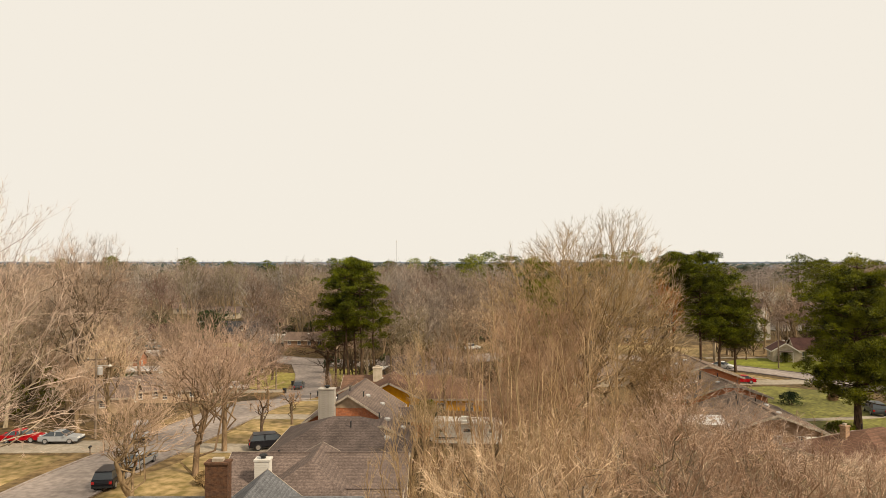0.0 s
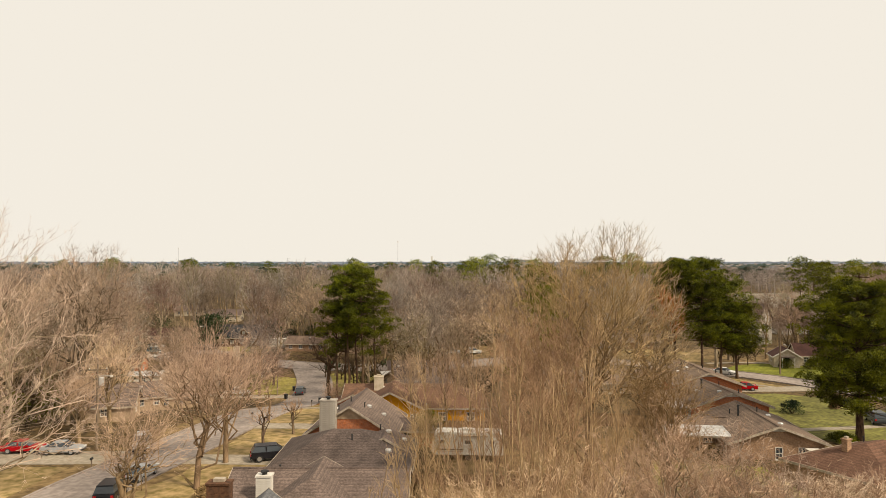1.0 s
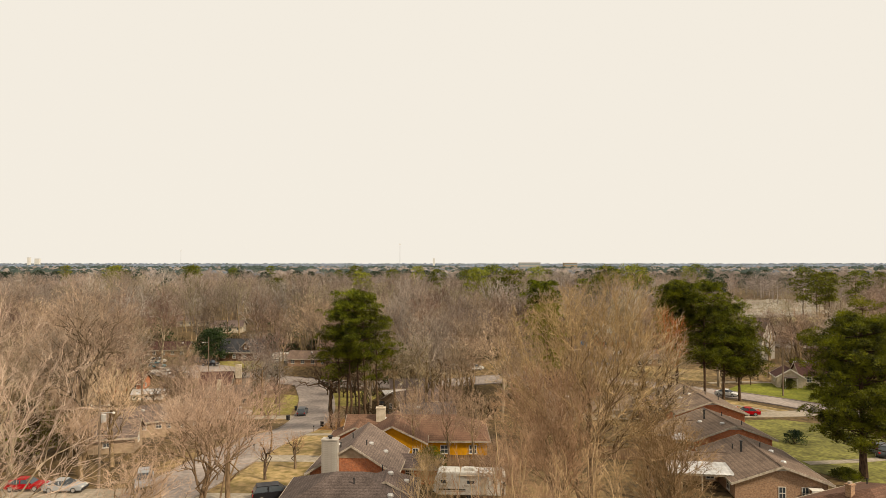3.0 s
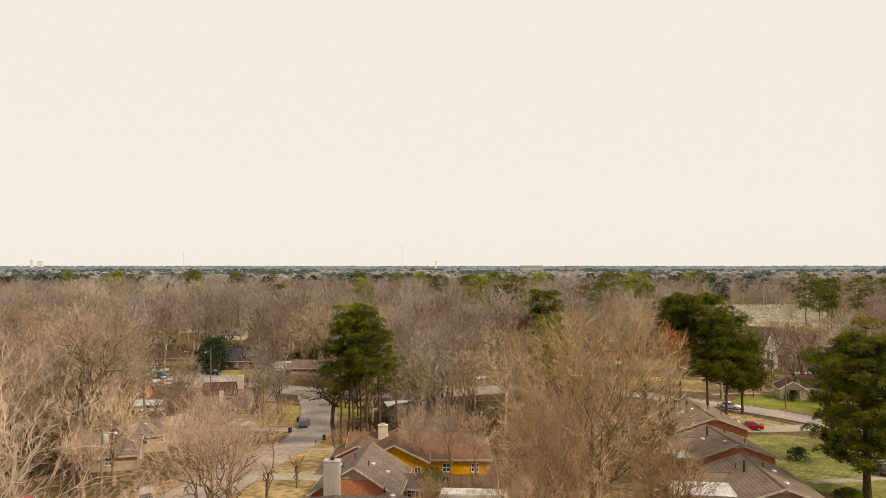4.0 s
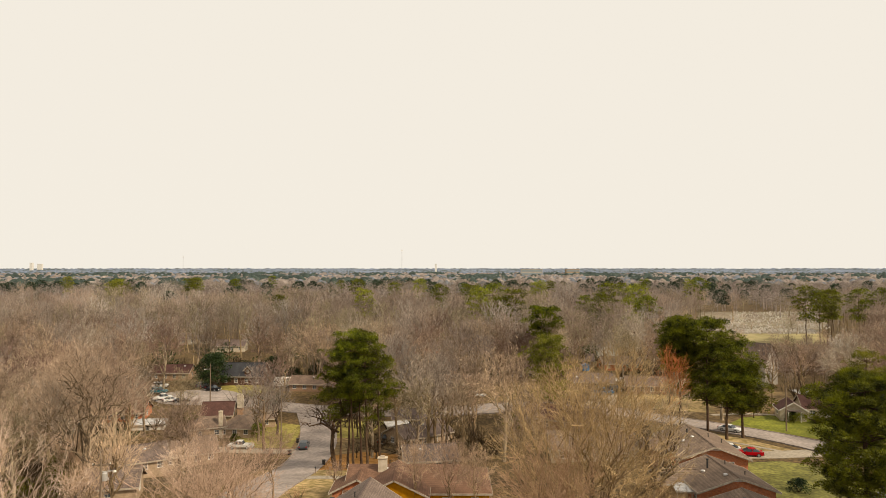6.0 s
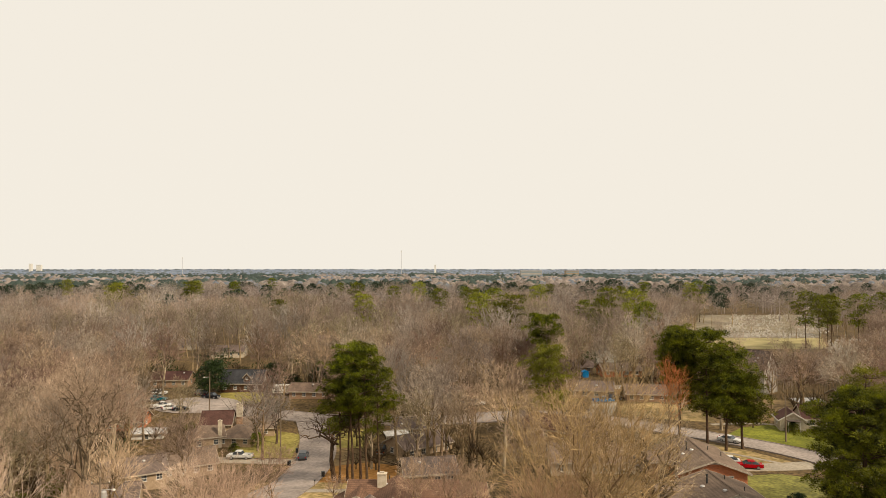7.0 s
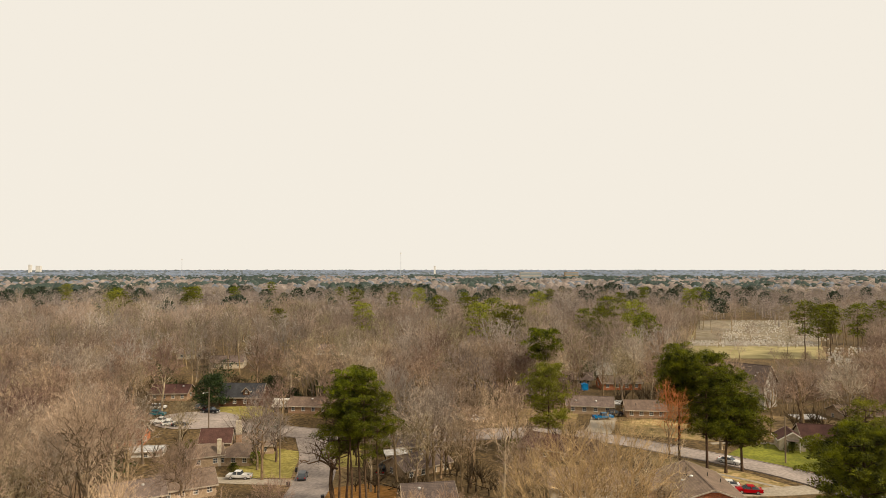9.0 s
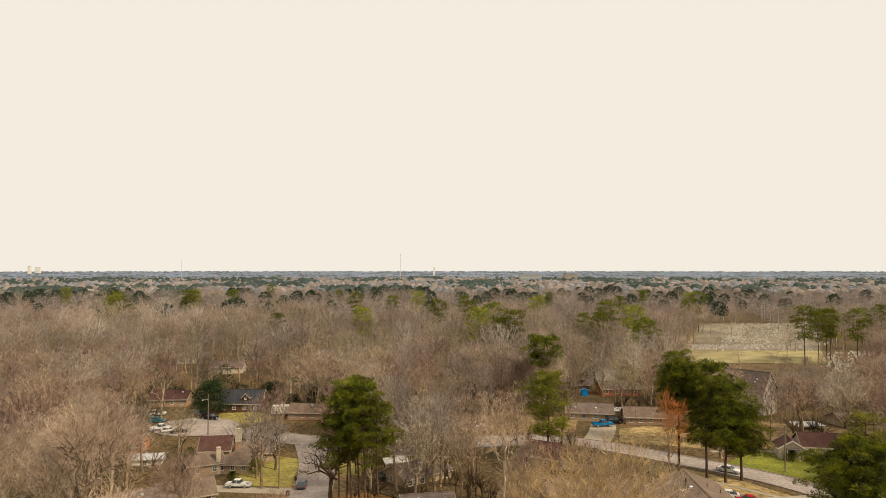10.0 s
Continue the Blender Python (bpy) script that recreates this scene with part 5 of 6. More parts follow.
# houses in the middle distance
HOUSES = [  # label, x, y, turn, base, L, W, eave, ridge, roof, wall, hips, chimney
    ("dark roofed house behind the ochre one", -3.2, 124, 10, -2.4, 9, 8, 2.7, 4.4, M_ROOF_DARK, M_TAN, (0, 0), 0),
    ("weathered grey house under bare branches", -6.5, 160, 38, -6.9, 13, 9, 2.7, 4.8, M_ROOF_GREY, M_TAN, (0, 0), 0),
    ("dark roofed house by the far street", -8, 178, 8, -7.0, 12, 8, 2.7, 4.4, M_ROOF_DARK, M_TAN, (0, 0), 0),
    ("brick house with a dark maroon roof", 27, 159, -32, -3.0, 17, 9.5, 2.7, 5.0, M_ROOF_MAROON, M_BRICK_BROWN, (0, 0), 0),
    ("brown roofed house behind the big bare tree", 27, 129, -5, -1.6, 15, 10, 2.7, 4.7, M_ROOF_BROWN, M_CREAM, (0, 0), 0),
    ("low house with a grey roof and white gable", 43, 204, -12, -2.0, 13, 8, 2.7, 4.7, M_ROOF_GREY, M_TAN, (0, 0), 0),
    ("low brown brick cottage by a gravel drive", 57.5, 199, -6, -2.1, 11, 8, 2.6, 4.6, M_ROOF_BROWN, M_BRICK_BROWN, (0, 0), 0),
    ("two-storey pale house with a grey roof", 96.5, 219, -48, -2.2, 14, 9.5, 7.4, 12.4, M_ROOF_DARK, M_GREYSIDING, (0, 0), 0),
    ("red brick house with brown roof near the woods", 63, 250, 3, -2.9, 14, 9, 2.6, 4.6, M_ROOF_BROWN, M_BRICK, (0, 0), 0),
    ("blue-grey roofed house among bare trees", 49, 258, -10, -2.9, 12, 8, 2.6, 4.6, M_ROOF_GREY, M_TAN, (0, 0), 0),
    ("pale gabled house among bare trees", 66, 282, 80, -2.8, 11, 8, 3.5, 6.5, M_ROOF_GREY, M_WHITE, (0, 0), 0),
    ("brown house with a dark gable", 12, 236, 30, -3.9, 12, 8, 2.7, 5.0, M_ROOF_DARK, M_TAN, (0, 0), 0),
    ("brown house across the far street", 28, 232, -20, -3.4, 12, 8, 2.7, 4.8, M_ROOF_BROWN, M_TAN, (0, 0), 0),
    # Brown brick here: the shade on its red walls is put into the colour.
    ("low brick house with a red-brown roof", -95.5, 240, 4, -5.0, 12.5, 9, 2.8, 5.0, M_ROOF_MAROON, M_BRICK_BROWN, (0, 0), 0),
    ("low brown brick house with pale trim", -43, 221, -5, -5.4, 13, 8, 2.6, 4.6, M_ROOF_BROWN, M_BRICK_BROWN, (0, 0), 0),
    ("brown roofed house below the street", -55.5, 147, 30, -7.6, 11, 8.5, 2.6, 5.0, M_ROOF_BROWN, M_TAN, (0, 0), 0),
    ("grey roofed house below the street", -61, 134, 32, -5.6, 11, 8.5, 2.6, 4.8, M_ROOF_GREY, M_TAN, (0, 0), 0),
    ("low shed with a pale metal roof", -77, 178, 10, -8.6, 8, 5.5, 2.5, 3.2, M_METAL, M_WHITE, (0, 0), 0),
    ("brick house with a rust-red roof", -88, 186, 8, -7.2, 13, 9, 2.6, 5.0, M_ROOF_RED, M_BRICK, (0, 0), 0),
    ("low grey house under bare branches", -50, 103, 15, -0.6, 7.5, 6.5, 2.5, 4.4, M_ROOF_GREY, M_TAN, (0, 0), 0),
    ("pale house deep among the winter woods", -95, 300, 5, -2.5, 14, 9, 2.8, 5.0, M_ROOF_GREY, M_CREAM, (0, 0), 0),
    ("pale house deep among the winter woods", -120, 330, 15, -2.5, 16, 9, 2.8, 5.0, M_ROOF_BROWN, M_CREAM, (0, 0), 0),
    ("pale house deep among the winter woods", -58, 345, -10, -2.5, 14, 9, 2.8, 5.0, M_ROOF_GREY, M_WHITE, (0, 0), 0),
    ("brown house deep among the winter woods", -10, 300, 10, -3.0, 14, 9, 2.8, 5.0, M_ROOF_MAROON, M_BRICK, (0, 0), 0),
    ("pale house deep among the winter woods", 128, 250, 5, -2.8, 14, 9, 2.8, 5.0, M_ROOF_GREY, M_WHITE, (0, 0), 0),
    ("brown house beyond the lawn", 118, 196, 0, -3.0, 14, 9, 2.8, 4.8, M_ROOF_BROWN, M_TAN, (0, 0), 0)]
for i, (label, x, y, turn, base, L, W, e, r, roof, wall, hips, chim) in enumerate(HOUSES):
    h = lot(label, x, y, turn, base=base)
    wing(h, L, W, e, r, roof, wall, hip=hips, vents=3 if y < 260 else 0, side_windows=4 if L > 8 else 1, seed=i, gable_mat=M_WHITE if "white gable" in label else None,
         end_windows=[(1, 0, 1.5, 1.2, 1.2), (-1, 1, 1.5, 1.2, 1.2)])
    if e > 5:
        for k in range(4):
            window(h, pose(-4.5 + 3 * k, -W / 2, 4.3), 1.0, 1.4)
        window(h, pose(L / 2, -1.5, 4.3, 0, 0, 90), 1.0, 1.4)
        window(h, pose(L / 2, 1.5, 4.3, 0, 0, 90), 1.0, 1.4)
# white gabled cottage on the green lawn
h = lot("cream cottage with a dark red roof and porch", 84.6, 163.5, -14, base=-1.5)
wing(h, 11, 8.5, 2.6, 4.9, M_ROOF_MAROON, M_CREAM, pose(5.2, 1.6, 0), side_windows=3, vents=1)
wing(h, 6, 5.5, 2.6, 4.3, M_ROOF_MAROON, M_CREAM, pose(-3.2, -2.5, 0, 0, 0, 90), gable_mat=M_CREAM, side_windows=1, trim=M_WHITE)
part("porch_roof", *boxes((-4.6, -1.8, -7.0, -5.55, 2.35, 2.47)), M_ROOF_DARK, h)
for sx in (-4.5, -1.9):
    part("porch_post", *boxes((sx - 0.06, sx + 0.06, -6.95, -6.83, -0.3, 2.34)), M_WHITE, h)
part("front_door", *boxes((-3.6, -2.7, -5.56, -5.5, 0, 2.05)), M_BLACK, h, "dark panelled front door")
# house with boarded gable and two-tone chimney on the left street
h = lot("two-level house with boarded gable and brown roofs", -57, 176, 8, base=-8.2)
wing(h, 7.5, 8, 4.6, 7.2, M_ROOF_MAROON, M_TAN, pose(-1.8, 3, 0), gable_mat=M_GREYSIDING, side_windows=2, end_windows=[(1, 0.3, 4.6, 0.9, 1.2)])
wing(h, 8.5, 8, 2.6, 4.8, M_ROOF_BROWN, M_TAN, pose(4.6, -3.2, 0, 0, 0, -12), hip=(3.4, 3.4), side_windows=3)
wing(h, 8, 7, 3.0, 4.9, M_ROOF_BROWN, M_TAN, pose(-3.6, -4.4, 0, 0, 0, 20), hip=(2.8, 0), side_windows=2)
wing(h, 9, 7, 2.7, 4.9, M_ROOF_BROWN, M_TAN, pose(8, 6, 0), side_windows=2)
chimney(h, 3.6, 2.6, 1.4, 1.1, 0, 5.2, M_BRICK_BROWN, "none", "brick chimney with a pale boarded top")
part("chimney_top", *boxes((2.86, 4.34, 2.0, 3.2, 5.56, 9.0)), M_CREAM, h, "pale boarded chimney top")
chimney(h, 0.3, -6.4, 0.9, 0.8, -1, 6.4, M_CREAM, "none", "tall pale boarded chimney")
# dark two-storey house by the turning circle
h = lot("dark house with a blue-grey roof and small dormer", -68, 232, -2, base=-5.1)
wing(h, 14, 9, 3.2, 6.9, M_ROOF_SLATE, M_DARK_BRICK, pose(0, 0, 0), side_windows=4, end_windows=[(1, 0, 4.2, 1.0, 1.2)])
wing(h, 3, 2, 5.2, 6.2, M_ROOF_SLATE, M_DARK_BRICK, pose(2, -2.6, 0, 0, 0, 90), side_windows=0, end_windows=[(-1, 0, 4.6, 0.8, 0.9)])


# ---- carports, sheds, camper, cars ----
def carport(label, x, y, turn, L, W, z, base):
    ob = tagged(new("carport"), label, "carport")
    ob.matrix_world = pose(x, y, base, 0, 0, turn)
    n = int(L / 0.3)
    v, f = [], []
    for i in range(n + 1):
        up = 0.05 if i % 2 else 0.0
        for yy, zz in ((-W / 2, z), (W / 2, z + 0.25)):
            for t in (0, -0.03):
                v.append((-L / 2 + L * i / n, yy, zz + up + t))
    for i in range(n):
        a, b = i * 4, i * 4 + 4
        f += [(a, b, b + 2, a + 2), (a + 1, a + 3, b + 3, b + 1), (a, a + 1, b + 1, b), (a + 2, b + 2, b + 3, a + 3)]
    part("metal_roof", v, f, M_METAL, ob, "corrugated pale metal sheet")
    part("beam", *boxes((-L / 2, L / 2, -W / 2 + 0.1, -W / 2 + 0.22, z - 0.25, z - 0.035)), M_TRIM, ob)
    for i in range(3):
        xx = -L / 2 + 0.2 + (L - 0.4) * i / 2
        part("post", *boxes((xx - 0.06, xx + 0.06, -W / 2 + 0.1, -W / 2 + 0.22, -0.4, z - 0.26)), M_TRIM, ob)
    return ob


carport("pale corrugated metal carport beside a brick house", 31.2, 84.5, -8, 7.5, 4.5, 2.3, -0.4)
carport("pale corrugated metal carport beside a brick house", 35.3, 100.5, -8, 4.5, 5, 2.4, -0.5)
carport("rusty white carport roof under bare branches", -12, 168, 15, 6, 4.5, 2.6, -7)
carport("white carport roof by the cottage", 100, 190, 5, 8, 5, 2.5, -3.0)
carport("white carport roof beside the low house", 51, 206, -10, 5, 5, 2.4, -2.1)


def paint(name, colour):
    return surface(name, tuple(c * 0.85 for c in colour), colour, 1.5, 0.3, 0.0, 0.15)


PAINTS = {"black": paint("black_paint", (0.02, 0.02, 0.024)), "silver": paint("silver_paint", (0.42, 0.43, 0.44)), "red": paint("red_paint", (0.42, 0.022, 0.028)),
          "white": paint("white_car_paint", (0.78, 0.77, 0.74)), "blue": paint("blue_paint", (0.0, 0.18, 0.42)), "grey": paint("grey_paint", (0.10, 0.11, 0.12)), "teal": paint("teal_paint", (0.03, 0.16, 0.2))}
M_LAMP = plain("lamp_lens", (0.75, 0.74, 0.7), 0.15)
M_TAIL = plain("tail_lens", (0.45, 0.02, 0.02), 0.2)


def prism(profile, half, taper=0.0, top=0.0):
    """A side outline (x, z) drawn out across the width; taper narrows what lies above the belt."""
    v, n = [], len(profile)
    for s in (-1, 1):
        for x, z in profile:
            v.append((x, s * (half - taper * max(0.0, z - top)), z))
    f = [tuple(range(n)), tuple(range(2 * n - 1, n - 1, -1))]
    f += [(i, i + n, (i + 1) % n + n, (i + 1) % n) for i in range(n)]
    return v, f


def soft_part(name, verts, faces, mat, parent, r=0.05, label=""):
    """A part with rounded edges."""
    me = mesh_of(name, verts, faces, mat, False)
    bm = bmesh.new()
    bm.from_mesh(me)
    bmesh.ops.recalc_face_normals(bm, faces=bm.faces[:])
    bmesh.ops.bevel(bm, geom=bm.edges[:], offset=r, segments=2, affect='EDGES', clamp_overlap=True)
    bm.to_mesh(me)
    bm.free()
    ob = new(name, me)
    ob.parent = parent
    return tagged(ob, label)


def car(kind, colour, label, x, y, turn, group=""):
    ob = tagged(new("car" if kind != "pickup" else "pickup_truck"), label, "car" if kind != "pickup" else "pickup truck", group)
    m = PAINTS[colour]
    if kind == "sedan":
        L, half, belt, roof_z = 4.7, 0.9, 0.92, 1.45
        low = [(-2.35, .3), (2.3, .3), (2.35, .62), (2.2, .78), (1.05, belt), (-1.7, belt), (-2.3, .9), (-2.38, .6)]
        cab, top = [(1.05, belt), (0.25, roof_z - .06), (-1.0, roof_z - .06), (-1.85, belt)], [(0.28, roof_z - .08), (0.22, roof_z), (-0.95, roof_z), (-1.08, roof_z - .08)]
    elif kind == "suv":
        L, half, belt, roof_z = 4.9, 0.97, 1.12, 1.78
        low = [(-2.4, .38), (2.35, .38), (2.42, .75), (2.3, 1.0), (1.15, belt), (-2.35, belt), (-2.45, .8)]
        cab, top = [(1.15, belt), (0.45, roof_z - .07), (-2.0, roof_z - .07), (-2.38, belt)], [(0.48, roof_z - .09), (0.4, roof_z), (-2.0, roof_z), (-2.08, roof_z - .09)]
    else:
        L, half, belt, roof_z = 5.8, 0.98, 1.12, 1.85
        low = [(-2.9, .48), (2.85, .48), (2.9, .85), (2.8, 1.05), (1.6, belt), (-0.75, belt), (-0.75, .62), (-2.9, .62)]
        cab, top = [(1.6, belt), (0.95, roof_z - .07), (-0.45, roof_z - .07), (-0.72, belt)], [(0.98, roof_z - .09), (0.9, roof_z), (-0.42, roof_z), (-0.5, roof_z - .09)]
    soft_part("body", *prism(low, half), m, ob, 0.06)
    part("window_band", *prism(cab, half - 0.06, 0.28, belt), M_GLASS, ob, "dark car windows")
    soft_part("roof", *prism(top, half - 0.2), m, ob, 0.03)
    for s in (-1, 1):
        px = (cab[1][0] + cab[2][0]) / 2
        part("pillar", *boxes((px - 0.06, px + 0.06, s * (half - 0.12) - 0.05, s * (half - 0.12) + 0.05, belt, roof_z - 0.1)), m, ob)
        part("headlight", *boxes((L / 2 - 0.12, L / 2 + 0.05, s * (half - 0.3) - 0.18, s * (half - 0.3) + 0.18, 0.66, 0.82)), M_LAMP, ob)
        part("tail_light", *boxes((-L / 2 - 0.06, -L / 2 + 0.1, s * (half - 0.2) - 0.12, s * (half - 0.2) + 0.12, 0.72, 0.95)), M_TAIL, ob)
        part("mirror", *boxes((cab[0][0] - 0.35, cab[0][0] - 0.2, s * (half + 0.08) - 0.09, s * (half + 0.08) + 0.09, belt - 0.02, belt + 0.14)), m, ob)
    if kind == "pickup":
        soft_part("cargo_bed", *boxes((-2.92, -0.78, half - 0.1, half - 0.02, 0.6, 1.15)), m, ob, 0.02)
        soft_part("cargo_bed", *boxes((-2.92, -0.78, -half + 0.02, -half + 0.1, 0.6, 1.15)), m, ob, 0.02)
        soft_part("tailgate", *boxes((-2.95, -2.87, -half + 0.1, half - 0.1, 0.6, 1.15)), m, ob, 0.02)
    soft_part("bumper", *boxes((L / 2 - 0.1, L / 2 + 0.1, -half + 0.06, half - 0.06, 0.36, 0.56)), M_BLACK if kind != "pickup" else M_RIM, ob, 0.03)
    soft_part("bumper", *boxes((-L / 2 - 0.1, -L / 2 + 0.06, -half + 0.06, half - 0.06, 0.36, 0.56)), M_BLACK if kind != "pickup" else M_RIM, ob, 0.03)
    r = 0.34 if kind == "sedan" else 0.39
    for sx in (-1, 1):
        for sy in (-1, 1):
            at = pose(sx * L * 0.3 - 0.05, sy * (half - 0.1), r, 90 * sy, 0, 0)
            tyre = part("wheel", *lathe([(r * 0.66, -0.11), (r * 0.93, -0.11), (r, -0.06), (r, 0.06), (r * 0.93, 0.11), (r * 0.66, 0.11)], 16), M_TYRE, ob, at=at)
            part("rim", *lathe([(r * 0.64, -0.1), (r * 0.64, -0.122), (r * 0.2, -0.115)], 12), M_RIM, tyre)
            part("hub", *lathe([(r * 0.18, 0.112), (r * 0.15, 0.125)], 8), M_RIM, tyre)
    ob.matrix_world = pose(x, y, gz(x, y) + 0.12, 0, 0, turn)
    return ob


CARS = [("suv", "black", "black sport utility car parked on a driveway", -19.5, 79.0, 18), ("sedan", "silver", "silver sedan parked in a wide driveway", -45.4, 82.2, 2),
        ("sedan", "red", "red sedan parked in a wide driveway", -50.4, 82.8, 4), ("suv", "silver", "silver minivan parked beside the street", -36.7, 84.0, -70),
        ("suv", "black", "black car parked at the kerb", -31.7, 66.0, 98), ("sedan", "silver", "silver car parked at the kerb", -31.6, 72.2, 88),
        ("pickup", "white", "white pickup truck on a driveway", -47.5, 158.6, 176), ("suv", "grey", "dark car parked at the kerb", -32.4, 156.5, 94),
        ("pickup", "white", "white pickup truck in the turning circle", -85.0, 205.0, 35), ("sedan", "white", "white car parked in the turning circle", -81.6, 203.2, 35),
        ("sedan", "black", "black car parked in the turning circle", -78.2, 202.3, 20), ("suv", "teal", "dark teal car by the turning circle", -89.5, 213.5, 0),
        ("suv", "white", "white van by the turning circle", -93.0, 222.5, 10), ("suv", "grey", "dark car before the dark house", -79.5, 223, 80),
        ("pickup", "black", "black pickup truck before the dark house", -74.5, 217.5, -15), ("sedan", "red", "red hatchback on a concrete driveway", 56.0, 127.4, 170),
        ("sedan", "white", "white sedan at the kerb under pines", 61.2, 148.4, -42), ("sedan", "white", "white car in a driveway beside the house", 53.4, 130.8, 165),
        ("pickup", "blue", "bright blue pickup truck on a gravel drive", 44.3, 193.0, 12), ("suv", "black", "dark car beside the low house", 48.5, 197.0, 20),
        ("suv", "grey", "dark car parked by a lawn", 63.0, 99.5, 75), ("pickup", "black", "black pickup truck below the pines", -14.6, 159.0, 85),
        ("suv", "white", "white van on the far side of the street", 9.0, 200.0, 20), ("suv", "silver", "silver car on a drive behind trees", 3.0, 203.0, 10)]
for kind, colour, label, x, y, turn in CARS:
    car(kind, colour, label, x, y, turn)


def camper(label, x, y, turn, L=8.3):
    ob = tagged(new("travel_trailer"), label, "camper")
    a = L / 2
    prof = [(-a, .6), (a - .5, .6), (a, 1.1), (a, 1.5), (a - .45, 3.0), (a - .7, 3.15), (-a + .35, 3.15), (-a, 2.8)]
    prof = [(-px, pz) for px, pz in prof][::-1]
    soft_part("body", *prism(prof, 1.22), M_WHITE, ob, 0.08)
    part("roof_unit", *boxes((-0.6, 0.5, -0.4, 0.4, 3.15, 3.42)), M_WHITE, ob, "white roof air unit")
    part("roof_hatch", *boxes((1.8, 2.4, -0.3, 0.3, 3.14, 3.28)), M_METAL, ob)
    for wx, ww in ((-2.9, 0.8), (0.2, 1.0), (2.9, 0.6)):
        window(ob, pose(wx, -1.22, 2.1), ww, 0.55, M_WHITE, grid=False)
    part("door", *boxes((1.35, 2.0, -1.26, -1.2, 0.75, 2.65)), M_CREAM, ob, "cream entry door")
    for z, h2, m in ((1.15, 0.16, M_BLACK), (1.0, 0.07, M_TAN)):
        part("stripe", *boxes((-a + .7, -0.4, -1.232, -1.21, z, z + h2)), m, ob, "dark painted stripe")
    part("awning", *lathe([(0.09, -1.8), (0.09, 1.8)], 10), M_CREAM, ob, "rolled awning", at=pose(0.6, -1.32, 2.85, 0, 90, 0))
    part("hitch", *boxes((-a - 1.0, -a + 0.5, -0.08, 0.08, 0.5, 0.62)), M_BLACK, ob)
    for sx in (0.1, 1.0):
        for sy in (-1, 1):
            part("wheel", *lathe([(0.2, -0.11), (0.33, -0.11), (0.36, 0), (0.33, 0.11), (0.2, 0.11)], 14), M_TYRE, ob, at=pose(sx, sy * 1.05, 0.36, 90, 0, 0))
    ob.matrix_world = pose(x, y, gz(x, y) + 0.05, 0, 0, turn)
    return ob


camper("white travel trailer with dark stripes in a yard", 2.9, 79.6, -4)
camper("white travel trailer parked by the turning circle", -53, 223.5, 8, 7)


# Blue object of unknown kind; the shed's wall, roof and door are assumed.
shed = tagged(new("garden_shed"), "small bright blue object behind a low house, built as a shed", "shed")
M_BLUEPLASTIC = surface("blue_plastic", (0.0, 0.14, 0.36), (0.02, 0.22, 0.5), 1.5, 0.5, 0.05, 0.2)
soft_part("wall", *boxes((-1.1, 1.1, -0.8, 0.8, -0.4, 2.0)), M_BLUEPLASTIC, shed, 0.04)
soft_part("roof", *prism([(-1.3, 2.01), (1.3, 2.01), (0.0, 2.6)], 0.95), M_BLUEPLASTIC, shed, 0.03)
part("door", *boxes((-0.45, 0.45, -0.84, -0.79, -0.1, 1.85)), M_BLUEPLASTIC, shed)
shed.matrix_world = pose(50, 246, gz(50, 246), 0, 0, 5)


# ---- poles, lines, bins, mailboxes, fences ----
def pole(label, x, y, height, arm=True, lamp=False, transformer=False, turn=0.0):
    ob = tagged(new("utility_pole"), label, "pole")
    part("post", *lathe([(0.17, -0.5), (0.15, height * 0.5), (0.11, height)], 10), M_POLE, ob)
    if arm:
        part("crossarm", *boxes((-1.1, 1.1, 0.12, 0.24, height - 0.9, height - 0.76)), M_POLE, ob)
        for xx in (-1.0, 0.0, 1.0):
            part("insulator", *lathe([(0.03, height - 0.757), (0.07, height - 0.68), (0.04, height - 0.6), (0.06, height - 0.55)], 8, xx, 0.18), M_WHITE, ob)
    if transformer:
        part("transformer", *lathe([(0.3, height - 2.7), (0.32, height - 2.6), (0.32, height - 1.8), (0.22, height - 1.7)], 12, 0.45, 0), M_METAL, ob, "grey transformer drum")
    if lamp:
        part("lamp_arm", *boxes((0.1, 1.5, -0.04, 0.04, height - 1.6, height - 1.52)), M_METAL, ob)
        part("lamp_head", *lathe([(0.12, height - 1.75), (0.2, height - 1.68), (0.2, height - 1.6), (0.06, height - 1.45)], 10, 1.6, 0), M_WHITE, ob)
    ob.matrix_world = pose(x, y, gz(x, y), 0, 0, turn)
    return ob


POLES = [("wooden utility pole with transformer and street lamp", -42.5, 84.5, 10.5, True, True, True, 10), ("tall wooden utility pole beside the street", -37.6, 156.3, 13.5, False, False, False, 0),
         ("tall pale pole by the turning circle", -69.1, 200.5, 12, False, True, False, 200), ("thin wooden pole on the green lawn", 73.7, 149.2, 10, False, False, False, 0),
         ("wooden utility pole among bare trees", -66, 118, 10.5, True, False, False, 30)]
for p in POLES:
    pole(*p)


def cable(p, q, sag):
    cu = bpy.data.curves.new("power_line", 'CURVE')
    cu.dimensions, cu.bevel_depth, cu.bevel_resolution = '3D', 0.018, 1
    sp = cu.splines.new('POLY')
    sp.points.add(12)
    for i in range(13):
        t = i / 12
        v = Vector(p).lerp(Vector(q), t)
        sp.points[i].co = (v.x, v.y, v.z - 4 * sag * t * (1 - t), 1)
    cu.materials.append(M_BLACK)
    return tagged(new("power_line", cu), "thin dark overhead power line between poles", "cable")


za, zb, zc = gz(-42.5, 84.5) + 9.75, gz(-66, 118) + 9.75, gz(-37.6, 156.3) + 12.8
